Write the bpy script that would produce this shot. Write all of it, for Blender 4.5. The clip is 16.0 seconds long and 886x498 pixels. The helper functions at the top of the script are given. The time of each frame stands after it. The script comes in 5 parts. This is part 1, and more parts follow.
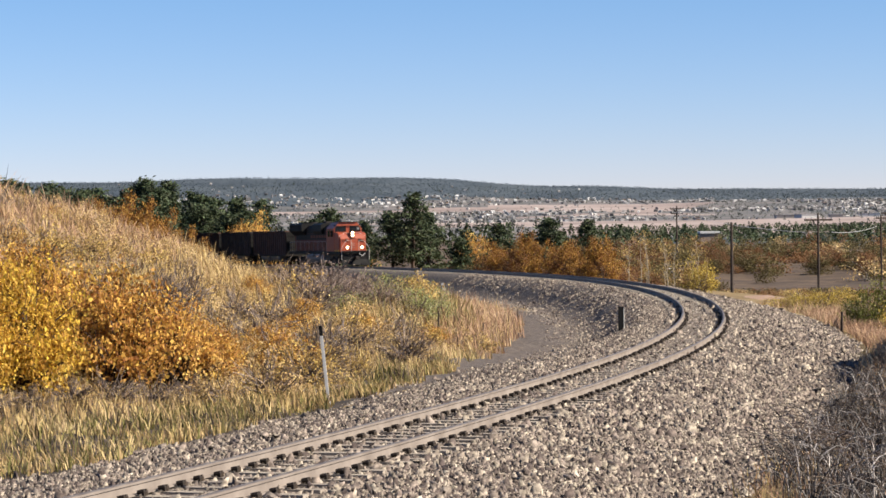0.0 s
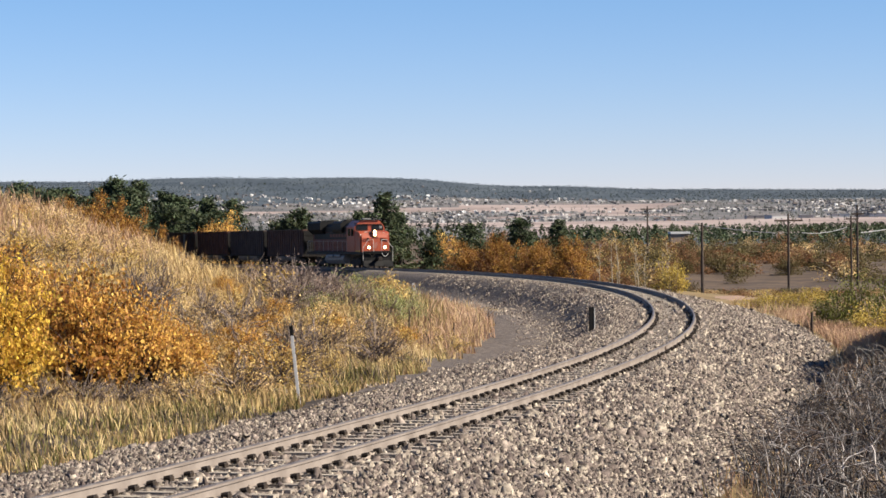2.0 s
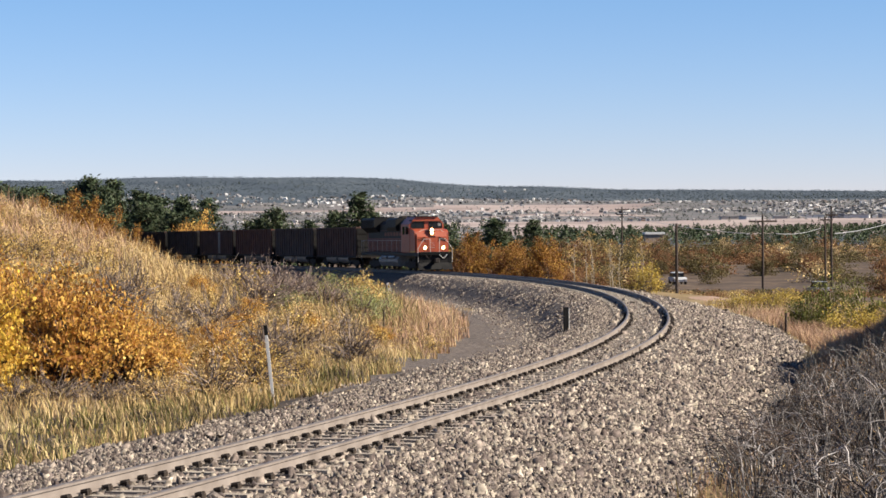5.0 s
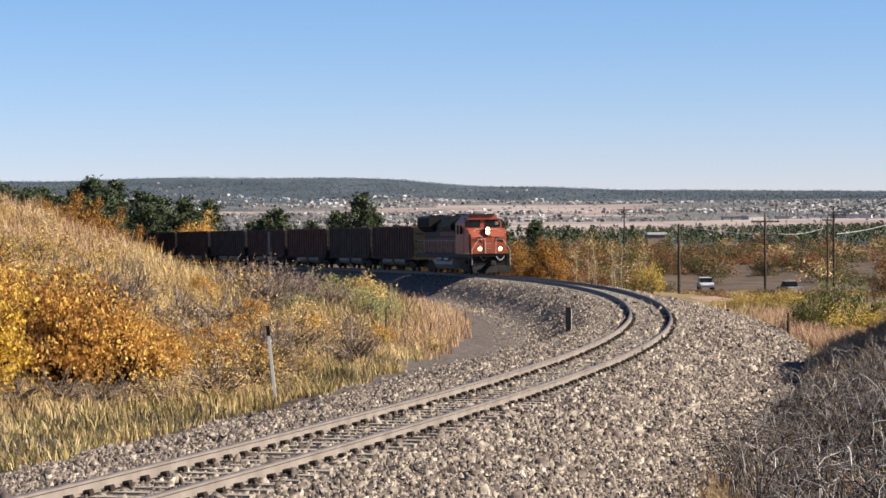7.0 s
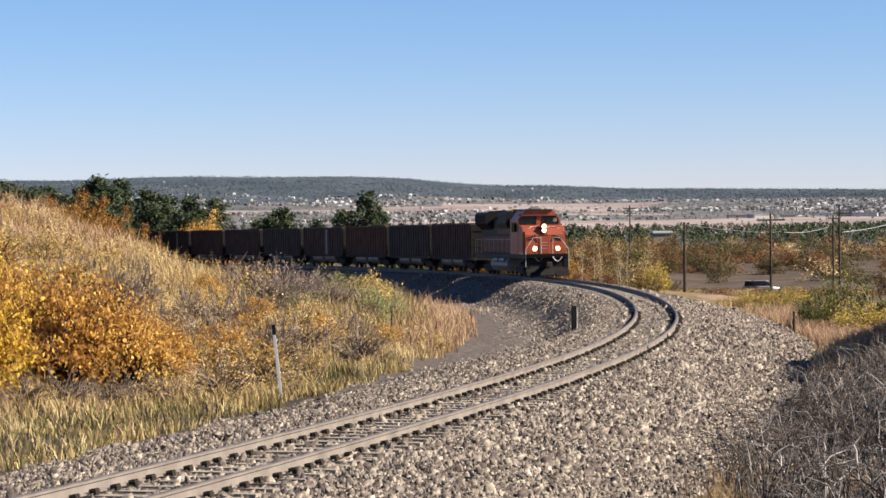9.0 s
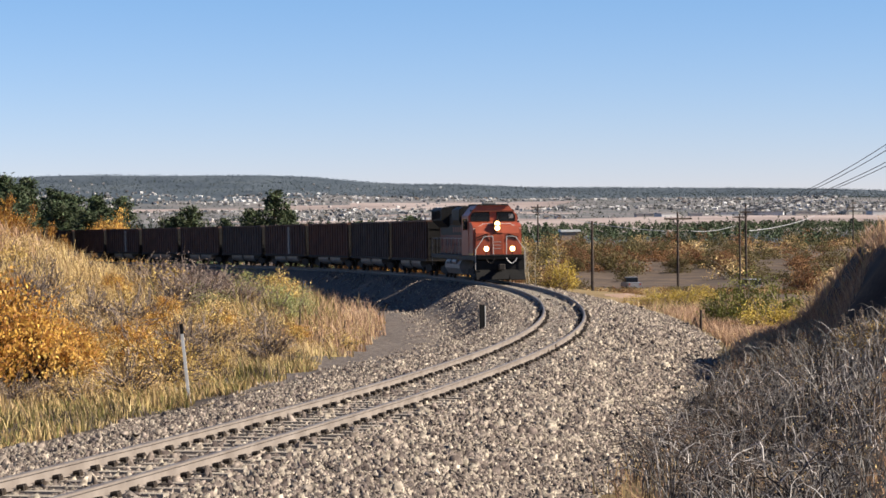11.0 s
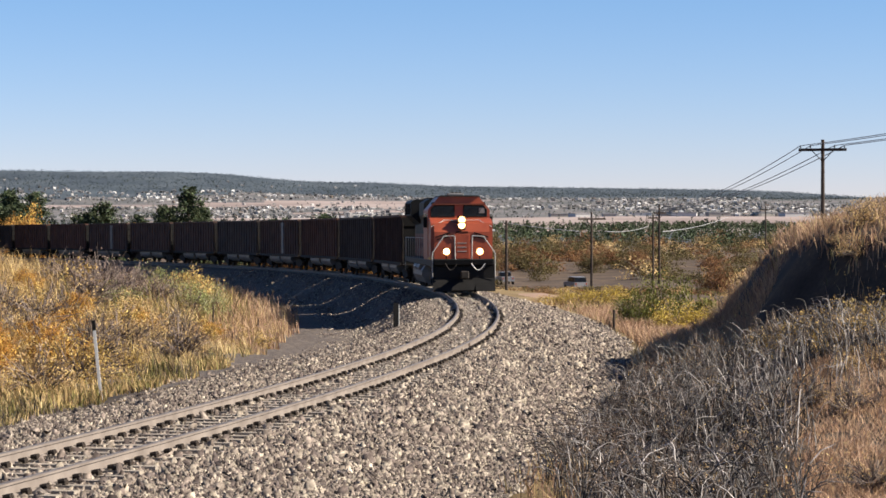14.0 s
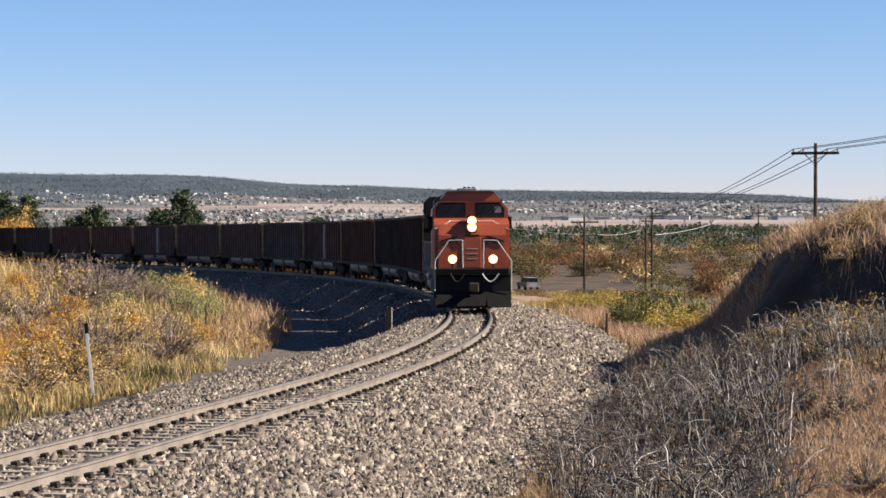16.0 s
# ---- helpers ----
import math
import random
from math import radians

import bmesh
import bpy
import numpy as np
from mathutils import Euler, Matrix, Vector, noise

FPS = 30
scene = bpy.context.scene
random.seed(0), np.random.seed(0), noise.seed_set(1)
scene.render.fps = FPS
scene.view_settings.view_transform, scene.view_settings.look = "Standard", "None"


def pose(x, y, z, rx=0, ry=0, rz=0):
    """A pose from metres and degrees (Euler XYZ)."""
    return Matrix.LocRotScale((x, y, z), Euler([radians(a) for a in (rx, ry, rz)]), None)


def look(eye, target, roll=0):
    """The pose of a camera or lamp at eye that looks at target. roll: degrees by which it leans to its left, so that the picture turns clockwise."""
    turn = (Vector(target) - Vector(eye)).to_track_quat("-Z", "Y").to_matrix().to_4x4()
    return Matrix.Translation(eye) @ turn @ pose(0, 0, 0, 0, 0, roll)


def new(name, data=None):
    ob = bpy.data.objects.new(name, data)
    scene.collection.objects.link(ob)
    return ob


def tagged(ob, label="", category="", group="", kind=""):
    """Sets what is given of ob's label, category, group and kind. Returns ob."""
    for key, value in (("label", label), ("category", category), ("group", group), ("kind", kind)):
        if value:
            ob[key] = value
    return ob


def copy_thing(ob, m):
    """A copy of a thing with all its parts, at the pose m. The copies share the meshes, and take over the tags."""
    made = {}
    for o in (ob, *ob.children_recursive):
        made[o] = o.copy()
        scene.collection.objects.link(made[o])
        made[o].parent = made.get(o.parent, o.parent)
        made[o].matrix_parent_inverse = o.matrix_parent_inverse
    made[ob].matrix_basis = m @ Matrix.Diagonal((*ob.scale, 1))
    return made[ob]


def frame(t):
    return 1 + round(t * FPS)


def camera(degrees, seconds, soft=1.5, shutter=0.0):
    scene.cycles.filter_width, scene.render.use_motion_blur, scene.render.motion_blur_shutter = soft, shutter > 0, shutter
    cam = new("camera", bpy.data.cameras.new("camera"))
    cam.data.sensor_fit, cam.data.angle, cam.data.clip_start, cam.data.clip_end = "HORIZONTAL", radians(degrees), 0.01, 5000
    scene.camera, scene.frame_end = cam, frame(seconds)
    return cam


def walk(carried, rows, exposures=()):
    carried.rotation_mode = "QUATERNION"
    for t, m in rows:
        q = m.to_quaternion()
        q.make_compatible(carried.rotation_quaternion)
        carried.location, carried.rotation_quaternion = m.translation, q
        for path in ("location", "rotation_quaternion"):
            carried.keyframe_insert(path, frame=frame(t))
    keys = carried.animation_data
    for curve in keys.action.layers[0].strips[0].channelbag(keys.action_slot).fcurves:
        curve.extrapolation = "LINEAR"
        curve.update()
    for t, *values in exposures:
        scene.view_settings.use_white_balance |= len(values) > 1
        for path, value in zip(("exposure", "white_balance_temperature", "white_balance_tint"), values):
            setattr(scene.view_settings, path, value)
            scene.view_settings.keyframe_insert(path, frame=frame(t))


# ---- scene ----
# A long coal train comes round a curve below a hill, filmed with a long lens from a bank beside the track.
LENS = 20.79
EYE = (0.0, 0.0, 3.52)
cam = camera(LENS, 16.0, soft=1.6)
TURNS = [
    (0.0, 89.131, 0.756, 0.680), (0.5, 89.106, 0.636, 0.524), (1.0, 89.100, 0.602, 0.342),
    (1.5, 89.119, 0.603, 0.156), (2.0, 89.124, 0.657, -0.010), (2.5, 89.130, 0.717, -0.133),
    (3.0, 89.125, 0.712, -0.202), (3.5, 89.120, 0.706, -0.275), (4.0, 89.115, 0.602, -0.407),
    (6.5, 89.123, 0.530, -0.718), (7.0, 89.127, 0.550, -0.555), (7.5, 89.133, 0.586, -0.395),
    (8.0, 89.141, 0.649, -0.311), (10.5, 89.015, 0.459, -1.595), (11.0, 89.046, 0.591, -2.598),
    (11.5, 89.043, 0.529, -3.485), (12.0, 88.978, 0.494, -4.097), (12.5, 88.954, 0.484, -4.402),
    (13.0, 88.951, 0.343, -4.470), (13.5, 88.951, 0.258, -4.516), (14.0, 89.001, 0.104, -4.624),
    (14.5, 89.042, 0.096, -4.749), (15.0, 89.072, 0.026, -4.853), (15.5, 89.083, 0.084, -4.879),
    (16.0, 89.075, 0.069, -4.793),
]
walk(cam, [(t, pose(*EYE, rx, ry, rz)) for t, rx, ry, rz in TURNS])

# ---- sky and sun ----
SUN_ROT, SUN_ELEV = radians(101), radians(35)
world = bpy.data.worlds.new("sky")
scene.world = world
world.use_nodes = True
wn = world.node_tree.nodes
sky = wn.new("ShaderNodeTexSky")
sky.sky_type = "NISHITA"
sky.sun_disc = False
sky.sun_elevation, sky.sun_rotation = SUN_ELEV, SUN_ROT
sky.altitude, sky.air_density, sky.dust_density, sky.ozone_density = 2200, 1.0, 0.0, 3.0
wn["Background"].inputs["Strength"].default_value = 0.05
tint = wn.new("ShaderNodeMix")
tint.data_type, tint.blend_type = "RGBA", "MULTIPLY"
tint.inputs[0].default_value = 1.0
# thin autumn haze: paler and rosier low down, clear blue above
sky_dir, sky_up, haze = wn.new("ShaderNodeTexCoord"), wn.new("ShaderNodeSeparateXYZ"), wn.new("ShaderNodeValToRGB")
haze.color_ramp.elements[0].position, haze.color_ramp.elements[0].color = 0.0, (0.86, 0.81, 1.06, 1)
haze.color_ramp.elements[1].position, haze.color_ramp.elements[1].color = 0.11, (0.67, 0.845, 1.05, 1)
world.node_tree.links.new(sky_dir.outputs["Generated"], sky_up.inputs[0])
world.node_tree.links.new(sky_up.outputs["Z"], haze.inputs[0])
world.node_tree.links.new(haze.outputs[0], tint.inputs[7])
world.node_tree.links.new(sky.outputs[0], tint.inputs[6])
world.node_tree.links.new(tint.outputs[2], wn["Background"].inputs["Color"])
sun = new("sun", bpy.data.lights.new("sun", "SUN"))
sun.data.energy, sun.data.angle, sun.data.color = 5.0, radians(0.5), (1.0, 0.90, 0.76)
sun_from = Vector((math.sin(SUN_ROT) * math.cos(SUN_ELEV), math.cos(SUN_ROT) * math.cos(SUN_ELEV), math.sin(SUN_ELEV)))
sun.matrix_world = look(sun_from * 200, (0, 0, 0))
scene.view_settings.exposure = 1.325


# ---- materials ----
TONE = 0.66


def ramp_node(nt, stops):
    r = nt.nodes.new("ShaderNodeValToRGB")
    e = r.color_ramp.elements
    while len(e) < len(stops):
        e.new(0.5)
    for el, (pos, c) in zip(e, stops):
        el.position, el.color = pos, (c[0] * TONE, c[1] * TONE, c[2] * TONE, 1)
    return r


def mat(name, c1, c2, scale=3.0, rough=0.8, metal=0.0, bump=0.2, fine=40.0, c3=None, vary=0.0, island=False, spec=0.3, sheer=0.0):
    """Two noises at two sizes blend two or three colours; vary: how much the lightness differs from piece to piece."""
    m = bpy.data.materials.new(name)
    m.use_nodes = True
    nt = m.node_tree
    n, l = nt.nodes, nt.links
    b = n["Principled BSDF"]
    b.inputs["Roughness"].default_value, b.inputs["Metallic"].default_value = rough, metal
    b.inputs["Specular IOR Level"].default_value = spec
    co = n.new("ShaderNodeTexCoord")
    n1, n2 = n.new("ShaderNodeTexNoise"), n.new("ShaderNodeTexNoise")
    n1.inputs["Scale"].default_value, n1.inputs["Detail"].default_value = scale, 5
    n2.inputs["Scale"].default_value, n2.inputs["Detail"].default_value = fine, 3
    for q in (n1, n2):
        l.new(co.outputs["Object"], q.inputs["Vector"])
    mix = n.new("ShaderNodeMath")
    mix.operation = "MULTIPLY_ADD"
    l.new(n2.outputs["Fac"], mix.inputs[0])
    mix.inputs[1].default_value = 0.45
    sub = n.new("ShaderNodeMath")
    sub.operation = "MULTIPLY_ADD"
    l.new(n1.outputs["Fac"], sub.inputs[0])
    sub.inputs[1].default_value, sub.inputs[2].default_value = 1.4, -0.42
    l.new(sub.outputs[0], mix.inputs[2])
    stops = [(0.25, c1), (0.75, c2)] if c3 is None else [(0.2, c1), (0.5, c2), (0.8, c3)]
    r = ramp_node(nt, stops)
    l.new(mix.outputs[0], r.inputs[0])
    out = r.outputs["Color"]
    if vary:
        if island:
            src = n.new("ShaderNodeNewGeometry").outputs["Random Per Island"]
        else:
            src = n.new("ShaderNodeObjectInfo").outputs["Random"]
        hsv = n.new("ShaderNodeHueSaturation")
        mr = n.new("ShaderNodeMapRange")
        mr.inputs["To Min"].default_value, mr.inputs["To Max"].default_value = 1 - vary, 1 + vary
        l.new(src, mr.inputs["Value"])
        l.new(mr.outputs[0], hsv.inputs["Value"])
        mh = n.new("ShaderNodeMapRange")
        mh.inputs["To Min"].default_value, mh.inputs["To Max"].default_value = 0.5 - vary * 0.04, 0.5 + vary * 0.04
        l.new(src, mh.inputs["Value"])
        l.new(mh.outputs[0], hsv.inputs["Hue"])
        l.new(out, hsv.inputs["Color"])
        out = hsv.outputs["Color"]
    l.new(out, b.inputs["Base Color"])
    if bump:
        bp = n.new("ShaderNodeBump")
        bp.inputs["Strength"].default_value, bp.inputs["Distance"].default_value = bump, 0.02
        l.new(mix.outputs[0], bp.inputs["Height"])
        l.new(bp.outputs[0], b.inputs["Normal"])
    if sheer:
        tr = n.new("ShaderNodeBsdfTranslucent")
        l.new(out, tr.inputs["Color"])
        ms = n.new("ShaderNodeMixShader")
        ms.inputs[0].default_value = sheer
        l.new(b.outputs[0], ms.inputs[1])
        l.new(tr.outputs[0], ms.inputs[2])
        l.new(ms.outputs[0], n["Material Output"].inputs["Surface"])
    return m


def glow(name, colour, strength):
    m = bpy.data.materials.new(name)
    m.use_nodes = True
    b = m.node_tree.nodes["Principled BSDF"]
    b.inputs["Emission Color"].default_value = (*colour, 1)
    b.inputs["Emission Strength"].default_value = strength
    b.inputs["Base Color"].default_value = (*colour, 1)
    return m


M_rail = mat("rail_steel", (0.20, 0.165, 0.14), (0.30, 0.255, 0.22), 2, 0.75, 0.0, 0.1, 60)
M_head = mat("rail_head", (0.13, 0.105, 0.09), (0.22, 0.19, 0.165), 3, 0.5, 0.3, 0.02, 90)
M_tie = mat("concrete_tie", (0.25, 0.21, 0.17), (0.40, 0.345, 0.285), 4, 0.9, 0, 0.3, 50, vary=0.15)
M_clip = mat("rusty_clip", (0.025, 0.02, 0.017), (0.06, 0.042, 0.03), 8, 0.75, 0.2)
# bed colour darkened to carry the shade of the gaps between stones
M_bed = mat("shaded_ballast_bed", (0.045, 0.036, 0.030), (0.115, 0.092, 0.077), 5, 0.95, 0, 1.0, 22, (0.24, 0.195, 0.165))
M_stone = mat("ballast_stone", (0.075, 0.058, 0.048), (0.235, 0.190, 0.160), 9, 0.92, 0, 0.2, 60, (0.47, 0.385, 0.325), vary=0.72, island=True)
M_orange = mat("orange_paint", (0.32, 0.058, 0.022), (0.43, 0.085, 0.03), 1.2, 0.42, 0, 0.03, 14, spec=0.5)
# darker copy of the orange, with the hood's shade put into the colour
M_shade_orange = mat("shaded_orange_paint", (0.13, 0.035, 0.018), (0.24, 0.062, 0.028), 1.0, 0.6, 0, 0.05, 12)
M_yellow = mat("yellow_paint", (0.62, 0.36, 0.05), (0.72, 0.45, 0.07), 2, 0.45, 0, 0.02, 15)
M_black = mat("black_paint", (0.004, 0.004, 0.004), (0.010, 0.009, 0.009), 2, 0.6, 0, 0.05, 20, spec=0.2)
M_under = mat("dirty_running_gear", (0.013, 0.011, 0.010), (0.040, 0.031, 0.026), 3, 0.85, 0, 0.2, 20)
M_white = mat("white_paint", (0.70, 0.68, 0.64), (0.82, 0.80, 0.77), 4, 0.6, 0, 0.05, 30)
M_silver = mat("silver_tank", (0.20, 0.20, 0.20), (0.34, 0.33, 0.32), 2, 0.5, 0.4, 0.05, 20)
M_glass = mat("cab_glass", (0.008, 0.009, 0.010), (0.016, 0.017, 0.019), 1, 0.12, 0, 0, spec=0.25)
M_hand = mat("dull_white_paint", (0.42, 0.41, 0.38), (0.52, 0.50, 0.47), 4, 0.6, 0, 0.05, 30)
M_grey = mat("grey_roof_paint", (0.16, 0.16, 0.16), (0.28, 0.27, 0.26), 2, 0.6, 0, 0.05, 20)
M_lamp = glow("lit_headlamp", (1.0, 0.88, 0.64), 6.0)
# glow for the rings that stand in for the glare round each lamp
M_halo = glow("lamp_halo", (1.0, 0.46, 0.16), 1.2)
M_coal = mat("coal", (0.008, 0.008, 0.009), (0.03, 0.03, 0.03), 5, 0.7, 0, 1.0, 14)


# ---- geometry helpers ----
def mesh_from(name, verts, faces, material):
    me = bpy.data.meshes.new(name)
    me.from_pydata(verts, [], faces)
    me.materials.append(material)
    return me


def part(name, bm, material, parent=None, label="", smooth=False):
    me = bpy.data.meshes.new(name)
    bmesh.ops.recalc_face_normals(bm, faces=bm.faces)
    if smooth:
        for f in bm.faces:
            f.smooth = True
    bm.to_mesh(me)
    bm.free()
    me.materials.append(material)
    ob = new(name, me)
    ob.parent = parent
    if label:
        tagged(ob, label)
    return ob


def box(bm, x0, x1, y0, y1, z0, z1, bevel=0.0):
    vs = [bm.verts.new(p) for p in ((x0, y0, z0), (x1, y0, z0), (x1, y1, z0), (x0, y1, z0), (x0, y0, z1), (x1, y0, z1), (x1, y1, z1), (x0, y1, z1))]
    fs = [bm.faces.new([vs[i] for i in q]) for q in ((3, 2, 1, 0), (4, 5, 6, 7), (0, 1, 5, 4), (1, 2, 6, 5), (2, 3, 7, 6), (3, 0, 4, 7))]
    if bevel:
        es = {e for f in fs for e in f.edges}
        bmesh.ops.bevel(bm, geom=list(es), offset=bevel, segments=1, affect="EDGES")
    return vs


def rod(bm, a, b, r0, r1=None, seg=6, caps=True):
    """A tapered round rod from a to b."""
    a, b = Vector(a), Vector(b)
    r1 = r0 if r1 is None else r1
    d = (b - a).normalized()
    u = d.cross(Vector((0, 0, 1)) if abs(d.z) < 0.9 else Vector((1, 0, 0))).normalized()
    w = d.cross(u)
    rings = []
    for c, r in ((a, r0), (b, r1)):
        rings.append([bm.verts.new(c + (u * math.cos(k * math.tau / seg) + w * math.sin(k * math.tau / seg)) * r) for k in range(seg)])
    for k in range(seg):
        bm.faces.new((rings[0][k], rings[0][(k + 1) % seg], rings[1][(k + 1) % seg], rings[1][k]))
    if caps:
        bm.faces.new(rings[0][::-1])
        bm.faces.new(rings[1])


def prism(bm, outline, axis, lo, hi):
    """Extrudes a closed outline of pairs along axis x, y or z from lo to hi."""
    def place(p, c):
        return {"x": (c, p[0], p[1]), "y": (p[0], c, p[1]), "z": (p[0], p[1], c)}[axis]
    a = [bm.verts.new(place(p, lo)) for p in outline]
    b = [bm.verts.new(place(p, hi)) for p in outline]
    k = len(outline)
    for i in range(k):
        bm.faces.new((a[i], a[(i + 1) % k], b[(i + 1) % k], b[i]))
    bm.faces.new(a[::-1])
    bm.faces.new(b)


def empty(name, m, label, category, group=""):
    ob = new(name)
    ob.empty_display_size = 0.3
    ob.matrix_world = m
    return tagged(ob, label, category, group)


# ---- the line of the track: curvature by distance along it, on a steady grade ----
GAUGE, GRADE = 1.505, -0.01
CURVE = [(-60, 0.0022), (0, 0.00217), (35, 0.00179), (70, 0.00396), (110, 0.0024), (160, 0.00303), (220, 0.0026), (270, 0.0009), (330, -0.0012), (400, -0.0008), (480, 0.001), (700, 0.002)]
STEP = 0.5
TS = np.arange(-40, 660.01, STEP)
_k = np.interp(TS, [c[0] for c in CURVE], [c[1] for c in CURVE])
_i0 = int(40 / STEP)
TH = np.concatenate([[0], np.cumsum((_k[1:] + _k[:-1]) / 2 * STEP)])
TH = TH - TH[_i0] + 1.21205
TX = np.concatenate([[0], np.cumsum((np.cos(TH[1:]) + np.cos(TH[:-1])) / 2 * STEP)])
TY = np.concatenate([[0], np.cumsum((np.sin(TH[1:]) + np.sin(TH[:-1])) / 2 * STEP)])
TX, TY = TX - TX[_i0] - 14.858, TY - TY[_i0] - 4.380
TZ = GRADE * (TS - 60)


def on_track(s, n=0.0, up=0.0):
    """The place at s metres along the track, n metres to its inner side, up above the rail tops."""
    x, y, h, z = (np.interp(s, TS, a) for a in (TX, TY, TH, TZ))
    return x - np.sin(h) * n, y + np.cos(h) * n, z + up, h


def track_frame(x, y):
    """Distance along the track and inner-side offset of plan points (arrays)."""
    x, y = np.asarray(x, float), np.asarray(y, float)
    shape = x.shape
    x, y = x.ravel(), y.ravel()
    s, n = np.empty(len(x)), np.empty(len(x))
    tx, ty, th, ts = TX[::4], TY[::4], TH[::4], TS[::4]
    for a in range(0, len(x), 4000):
        xx, yy = x[a:a + 4000, None], y[a:a + 4000, None]
        i = np.argmin((xx - tx) ** 2 + (yy - ty) ** 2, axis=1)
        dx, dy = xx[:, 0] - tx[i], yy[:, 0] - ty[i]
        along = dx * np.cos(th[i]) + dy * np.sin(th[i])
        s[a:a + 4000] = ts[i] + np.clip(along, -1, 1)
        n[a:a + 4000] = np.where(np.abs(along) < 3, -dx * np.sin(th[i]) + dy * np.cos(th[i]),
                                 np.sign(-dx * np.sin(th[i]) + dy * np.cos(th[i])) * np.hypot(dx, dy))
    return s.reshape(shape), n.reshape(shape)


def smooth(a, b, v):
    t = np.clip((v - a) / (b - a), 0, 1)
    return t * t * (3 - 2 * t)


def waves(x, y, seed, size):
    """A cheap smooth noise of about -1 to 1 for arrays."""
    r = np.random.RandomState(seed)
    out = 0
    for k in range(6):
        a, f, p = r.uniform(0, math.tau), r.uniform(0.5, 1.6) / size, r.uniform(0, math.tau)
        out = out + np.sin((x * math.cos(a) + y * math.sin(a)) * f * math.tau + p)
    return out / 3.2


FAR_D = [0, 60, 110, 150, 200, 300, 360, 450, 600, 1000, 1500, 2000, 2500, 3000, 3500, 4000, 4400, 4750, 4990]
FAR_Z = [0.2, -0.6, -1.7, -2.7, -3.9, -7.2, -7.7, -6.6, -7.0, -7.2, -8.0, -8.6, -8.2, -4.9, 4.3, 18.5, 35.0, 50.0, 48.0]


def bed_height(n, s, z):
    """The roadbed's cross-section: a level top, then gravel shoulders falling to both sides."""
    deep = 0.75 + 0.75 * smooth(70, 110, s)
    left = -0.25 - deep * smooth(1.5, 7.5 - 2.3 * smooth(72, 105, s), n)
    right = -0.25 - 0.75 * smooth(1.5, 6.0, -n)
    return z + np.where(n > 0, left, right)


def bare_patch(x, y):
    """A bare spot of pinkish dirt at the foot of the ballast."""
    return ((x - 6.5) / 0.9) ** 2 + ((y - 51.0) / 4.5) ** 2 < 1 + 0.3 * waves(x, y, 91, 1.5)


def ground_z(x, y):
    x, y = np.asarray(x, float), np.asarray(y, float)
    s, n = track_frame(x, y)
    d = np.hypot(x, y)
    az = np.arctan2(x, np.maximum(y, 1))
    z = bed_height(n, s, np.interp(s, TS, TZ))
    # the hill inside the curve
    hill = 0.53 * np.logaddexp(0, (n - 14.0) / 2.2) * 2.2
    hill = 8.8 * np.tanh(hill / 8.8) * (1 - smooth(100, 150, y)) * smooth(20, 45, y)
    mound = 0.9 * smooth(9.0, 12.5, n) * (1 - smooth(14, 20, n)) * smooth(78, 100, y) * (1 - smooth(150, 185, y))
    z = z + np.where(n > 0, mound + hill * (1 + 0.06 * waves(x, y, 3, 9)), 0)
    # the bank on the outer side, and the one that the eye stands on
    u = x + 0.12 * (62 - y)
    ramp = 1.5 * smooth(8.6, 15.0, u) * smooth(33, 52, y)
    v = x + np.where(y < 60, 0.42 * (y - 60), 0.12 * (60 - y)) + 0.24
    face = 2.35 * smooth(12.3, 14.9, v) + 0.75 * smooth(14.6, 18, v)
    knoll = (ramp + face * smooth(44, 53, y)) * (1 - smooth(67, 86, y))
    stand = 2.0 * (1 - smooth(5, 19, np.hypot(x, y)))
    far = np.interp(d, FAR_D, FAR_Z)
    crest = 22 * smooth(3600, 4700, d) * smooth(0.08, -0.06, az)
    crest = crest - (14 * smooth(0.04, 0.18, az) + 20 * smooth(0.17, 0.28, az)) * smooth(3800, 4700, d)
    far = far + crest + smooth(900, 3000, d) * (3.0 * waves(x, y, 5, 1100) + 1.5 * waves(x, y, 6, 380)) + smooth(4300, 4800, d) * 3 * waves(x, y, 7, 500)
    w = np.where(n < 0, smooth(6, 40 - 20 * smooth(105, 150, y), -n), smooth(40, 90, n) * smooth(120, 170, y))
    w = np.maximum(w, smooth(450, 700, d))
    z = z * (1 - w) + far * w
    z = z + np.where(n < -3, knoll + stand, 0)
    rough = 0.05 * waves(x, y, 8, 1.7) + 0.10 * waves(x, y, 9, 4.5)
    return z + rough * smooth(5.5, 9, np.abs(n)) - 0.35 * (1 - smooth(4.5, 5.6, np.abs(n)))


# ---- ground ----
M_soil = mat("dry_grass_soil", (0.13, 0.085, 0.035), (0.26, 0.18, 0.075), 0.35, 0.95, 0, 0.6, 9, (0.33, 0.25, 0.13))
M_dirt = mat("pinkish_dirt", (0.30, 0.19, 0.13), (0.42, 0.29, 0.21), 0.5, 0.95, 0, 0.4, 12)
# near-black floor: shade between canes and under shrubs, put into the colour
M_shade_floor = mat("shade_dark_floor", (0.022, 0.016, 0.012), (0.055, 0.040, 0.029), 0.7, 0.95, 0, 0.6, 9, (0.12, 0.085, 0.055))
M_scrub = mat("scrub_floor", (0.05, 0.034, 0.022), (0.10, 0.066, 0.04), 0.2, 0.95, 0, 0.5, 4, (0.17, 0.115, 0.07))
M_field = mat("pale_prairie", (0.20, 0.155, 0.14), (0.36, 0.285, 0.255), 0.004, 0.95, 0, 0, 0.03, (0.50, 0.42, 0.385))
